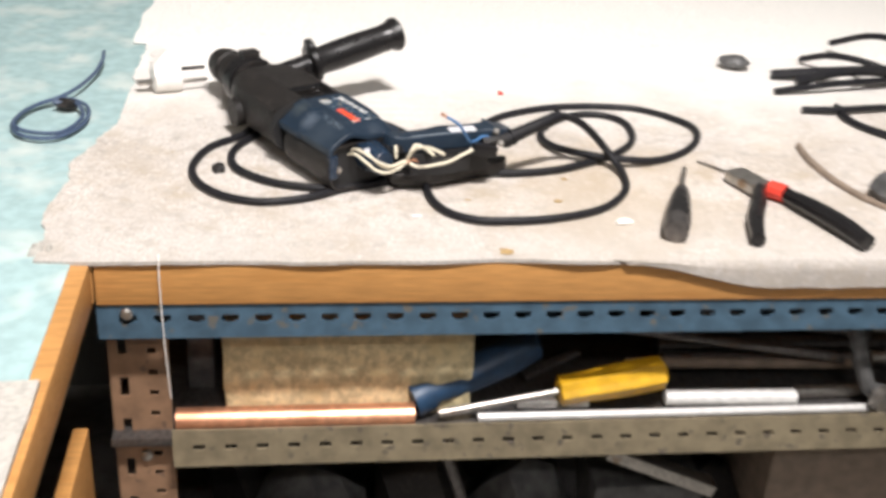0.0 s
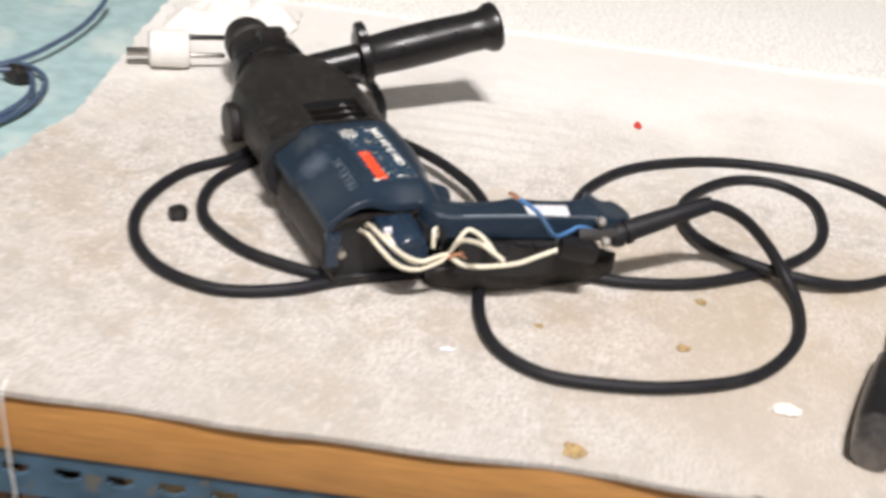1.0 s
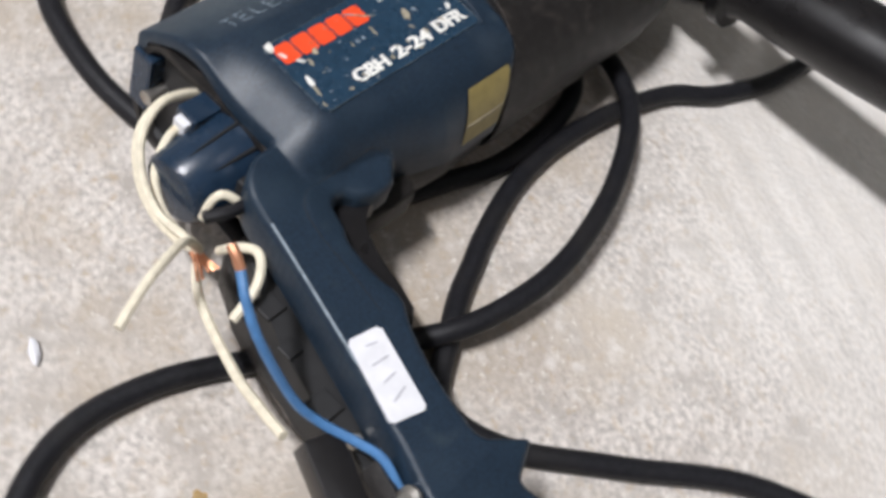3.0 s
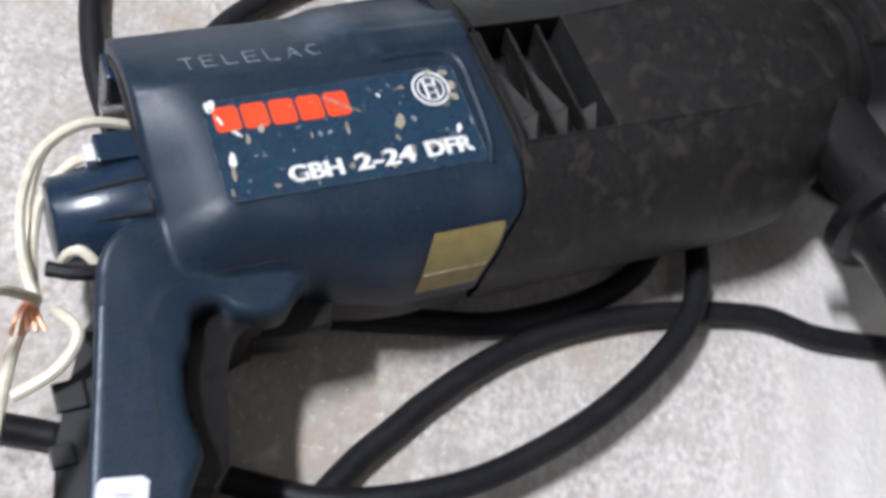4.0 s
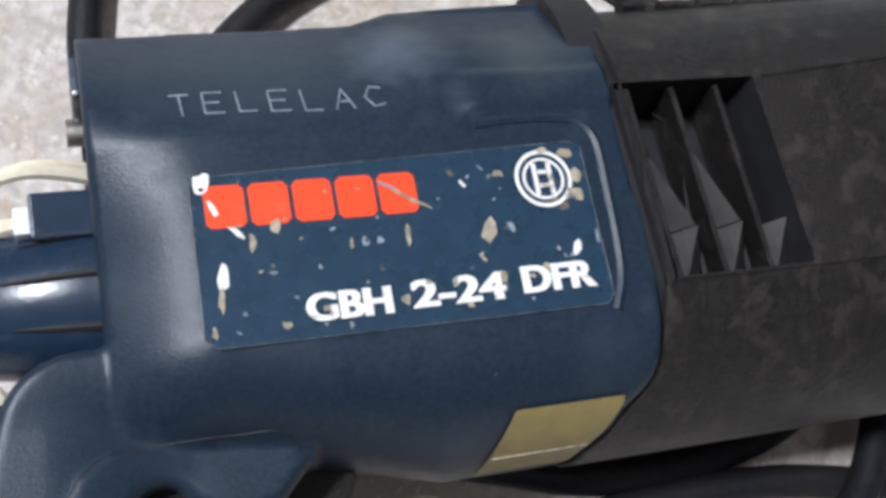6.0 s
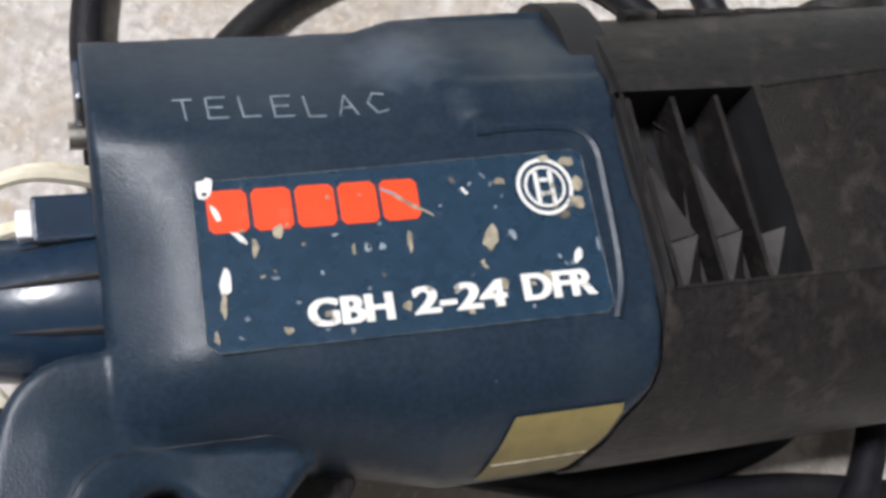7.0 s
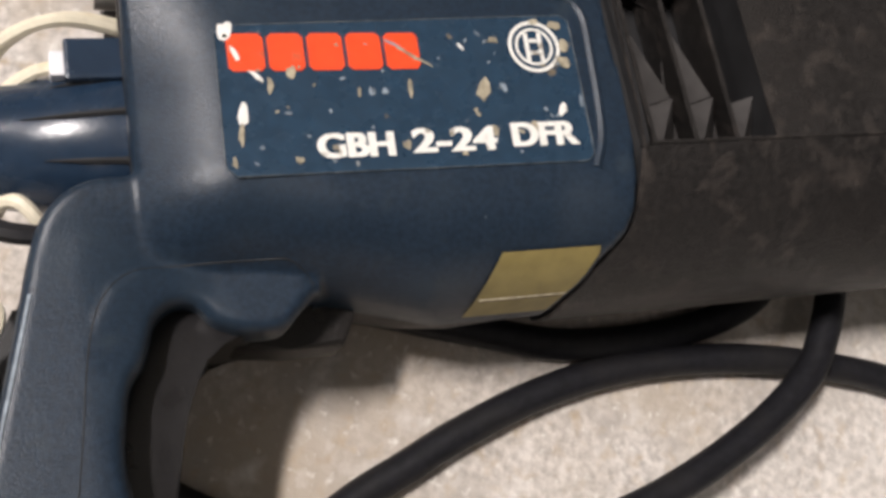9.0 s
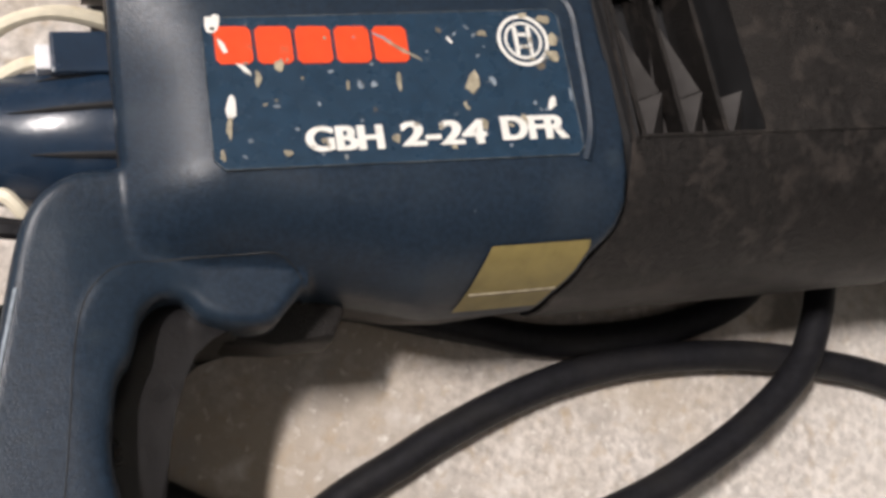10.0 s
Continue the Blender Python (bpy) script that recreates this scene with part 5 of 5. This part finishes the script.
# tangle of black test leads at the back
for i, pts in enumerate(([(0.840, 0.475, 0.006), (0.90, 0.480, 0.012), (0.97, 0.495, 0.015), (1.06, 0.520, 0.010), (1.16, 0.53, 0.006)], [(0.862, 0.545, 0.006), (0.93, 0.525, 0.018), (1.00, 0.520, 0.022), (1.08, 0.535, 0.012), (1.18, 0.56, 0.006)],
                         [(0.935, 0.615, 0.008), (0.96, 0.570, 0.028), (1.00, 0.530, 0.030), (1.05, 0.49, 0.016), (1.12, 0.45, 0.006)], [(0.850, 0.405, 0.005), (0.90, 0.400, 0.008), (0.96, 0.410, 0.008), (1.05, 0.425, 0.006), (1.15, 0.43, 0.006)],
                         [(0.905, 0.420, 0.005), (0.90, 0.365, 0.005), (0.93, 0.315, 0.005), (0.99, 0.27, 0.005), (1.08, 0.25, 0.005)], [(0.880, 0.500, 0.012), (0.95, 0.505, 0.026), (1.03, 0.510, 0.026), (1.10, 0.515, 0.014), (1.20, 0.50, 0.006)],
                         [(1.00, 0.660, 0.02), (1.03, 0.600, 0.05), (1.06, 0.56, 0.05), (1.09, 0.51, 0.02), (1.12, 0.40, 0.006)])):
    tagged(part("test_lead", tube(bmesh.new(), pts, 0.0048 if i not in (1, 5) else 0.0075, 8, 8), RUBBER), "black cable in a tangle at the back of the bench", "cable", "tangled cables")

# ---- on the shelf under the top ----
bm = bmesh.new()
box(bm, (0.111, 0.046, -0.211), (0.369, 0.20, -0.100), 0.004)
bmesh.ops.subdivide_edges(bm, edges=bm.edges[:], cuts=5, use_grid_fill=True)
for v in bm.verts:
    v.co += 0.003 * Vector((noise.noise(v.co * 40), noise.noise(v.co * 43 + Vector((5, 0, 0))), 0.4 * noise.noise(v.co * 37)))
    v.co.z = max(v.co.z, -0.2115)
tagged(part("foam_block", bm, FOAM), "yellowish rough foam block on the shelf", "foam block")
tagged(part("copper_pipe", lathe(bmesh.new(), [(0, 0.009), (0.0, 0.0125), (0.243, 0.0125), (0.243, 0.009)], pose(0.064, 0.0285, -0.1995), 22), COPPER), "bright copper pipe lying on the shelf", "pipe")
tool = tagged(empty("file_handle_tool", (0.39, 0.06, -0.212)), "tool with a dark blue handle and wide blue ferrule", "tool")
t0, t1 = Vector((-0.085, -0.015, 0.018)), Vector((0.062, 0.03, 0.062))
M_T = Matrix.Translation(t0) @ (t1 - t0).to_track_quat("X", "Z").to_matrix().to_4x4()
part("handle", lathe(bmesh.new(), [(0, 0.010), (0.002, 0.019), (0.020, 0.0195), (0.030, 0.015), (0.060, 0.019), (0.110, 0.021), (0.150, 0.017), (0.155, 0.010)], M_T, 18), TOOL_BLUE, tool, "dark blue handle")
part("blade", box(bmesh.new(), (-0.07, -0.006, -0.003), (0.0, 0.006, 0.003), 0.001, M_T @ Matrix.Translation((0.20, 0, -0.035))), STEEL_DARK, tool)
yel = tagged(empty("yellow_screwdriver", (0.52, 0.055, -0.212)), "screwdriver with a translucent yellow ribbed handle", "screwdriver")
y0, y1 = Vector((-0.058, -0.015, 0.030)), Vector((0.062, -0.005, 0.046))
M_Y = Matrix.Translation(y0) @ (y1 - y0).to_track_quat("X", "Z").to_matrix().to_4x4()
bm = bmesh.new()
n = 24
rings = [[bm.verts.new(M_Y @ Vector((x, r * (1 + 0.10 * math.cos(6 * 2 * math.pi * k / n)) * math.cos(2 * math.pi * k / n), r * (1 + 0.10 * math.cos(6 * 2 * math.pi * k / n)) * math.sin(2 * math.pi * k / n)))) for k in range(n)] for x, r in ((0, 0.012), (0.002, 0.015), (0.03, 0.015), (0.042, 0.0165), (0.09, 0.0175), (0.116, 0.0165), (0.121, 0.010))]
for a, b in zip(rings, rings[1:]):
    for k in range(n):
        bm.faces.new((a[k], a[(k + 1) % n], b[(k + 1) % n], b[k]))
bm.faces.new(rings[0])
bm.faces.new(rings[-1][::-1])
part("handle", bm, YELLOW_HANDLE, yel, "yellow ribbed plastic handle")
part("shaft", lathe(bmesh.new(), [(-0.13, 0.004), (0.002, 0.004)], M_Y, 12), STEEL, yel, "steel shaft")
rng = random.Random(11)
BARS = [((0.375, 0.030, -0.206), (1.30, 0.034, -0.207), 0.0045, WHITE_STEEL), ((0.585, 0.050, -0.200), (0.735, 0.046, -0.200), 0.009, WHITE_STEEL), ((0.42, 0.052, -0.203), (0.50, 0.050, -0.203), 0.0075, WHITE_STEEL), ((0.74, 0.060, -0.203), (1.30, 0.070, -0.203), 0.0070, STEEL),
        ((0.55, 0.090, -0.180), (0.82, 0.095, -0.190), 0.006, CARD), ((0.50, 0.110, -0.140), (0.80, 0.080, -0.172), 0.006, STEEL_DARK), ((0.58, 0.140, -0.160), (0.70, 0.140, -0.165), 0.008, STEEL), ((0.42, 0.150, -0.108), (0.85, 0.120, -0.168), 0.0055, STEEL_DARK),
        ((0.62, 0.170, -0.118), (0.86, 0.170, -0.126), 0.006, STEEL), ((0.84, 0.130, -0.132), (1.25, 0.130, -0.136), 0.006, STEEL), ((0.85, 0.120, -0.158), (1.25, 0.120, -0.160), 0.006, STEEL), ((0.84, 0.090, -0.178), (1.25, 0.090, -0.182), 0.007, STEEL), ((0.60, 0.110, -0.192), (1.20, 0.110, -0.194), 0.010, STEEL_DARK), ((0.60, 0.140, -0.190), (1.20, 0.135, -0.190), 0.012, STEEL_DARK)]
for a, b, r, m in BARS:
    a, b = Vector(a), Vector(b)
    M_B = Matrix.Translation(a) @ (b - a).to_track_quat("X", "Z").to_matrix().to_4x4()
    L_B = (b - a).length
    tagged(part("metal_rod", lathe(bmesh.new(), [(0, r * 0.8), (0.001, r), (L_B - 0.001, r), (L_B, r * 0.8)], M_B, 14), m), "straight metal rod in a stack on the shelf", "rod", "rods on the shelf")
tagged(part("rod_clamp", tube(bmesh.new(), [(0.79, 0.055, -0.115), (0.80, 0.045, -0.150), (0.815, 0.040, -0.185), (0.835, 0.045, -0.195)], 0.009, 10, 6), GREY_JUNK), "dark grey clamp across the rods", "clamp")
tagged(part("pipe_ring", lathe(bmesh.new(), [(0, 0.010), (0, 0.0145), (0.012, 0.0145), (0.012, 0.010)], pose(0.822, 0.028, -0.190, 0, 0, -70), 18), STEEL), "short steel ring on the rods", "ring")
tagged(part("wood_offcut", box(bmesh.new(), (0.46, 0.16, -0.125), (0.60, 0.24, -0.095), 0.003), WOOD), "small brown wood offcut behind the rods", "wood")
tagged(part("grey_tin", box(bmesh.new(), (0.070, 0.10, -0.211), (0.098, 0.16, -0.112), 0.003), GREY_JUNK), "dark grey tin on the shelf", "tin")
# ---- on the lower shelf ----
for i, (x, y, sx, sy, sz, m) in enumerate(((0.20, 0.16, 0.07, 0.06, 0.07, GREY_JUNK), (0.34, 0.18, 0.06, 0.06, 0.09, BLACK), (0.47, 0.16, 0.06, 0.05, 0.075, GREY_JUNK), (0.56, 0.22, 0.07, 0.06, 0.08, BLACK), (0.72, 0.18, 0.06, 0.06, 0.06, BLACK), (0.12, 0.25, 0.05, 0.05, 0.08, BLACK))):
    lump("scrap_part", (x, y, -0.488), (sx, sy, sz), m, "dark scrap machine part on the lower shelf", "scrap", 20 + i)
tagged(part("aluminium_profile", box(bmesh.new(), (-0.075, -0.012, -0.008), (0.075, 0.012, 0.008), 0.002, Matrix.Translation((0.612, 0.09, -0.330)) @ pose(0, 0, 0, 0, 24, 0)), STEEL), "pale aluminium profile leaning among the scrap", "profile")
tagged(part("scrap_stack", box(bmesh.new(), (0.54, 0.10, -0.488), (0.68, 0.20, -0.365), 0.01), GREY_JUNK), "dark machine casing on the lower shelf", "scrap")
tagged(part("grey_cable", tube(bmesh.new(), [(0.345, 0.10, -0.262), (0.355, 0.09, -0.30), (0.375, 0.09, -0.36), (0.40, 0.10, -0.45), (0.42, 0.11, -0.484)], 0.007, 10, 6), STEEL_DARK), "grey cable hanging over the scrap", "cable")
tagged(part("cardboard_box", box(bmesh.new(), (0.74, 0.07, -0.488), (1.10, 0.30, -0.270), 0.003), CARD), "brown cardboard box on the lower shelf", "box")

# unseen ceiling fittings, added above the main light and both fills
for x, y, w in ((0.49, -0.99, 0.46), (0.49, -2.55, 0.46), (0.95, 0.55, 0.64)):
    lamp = tagged(empty("assumed_fitting", (x, y, 2.25)), "unseen white ceiling fitting assumed above a light", "lamp")
    part("fitting", box(bmesh.new(), (-w / 2, -0.07, -0.05), (w / 2, 0.07, 0.0), 0.004), PLUG_WHITE, lamp)
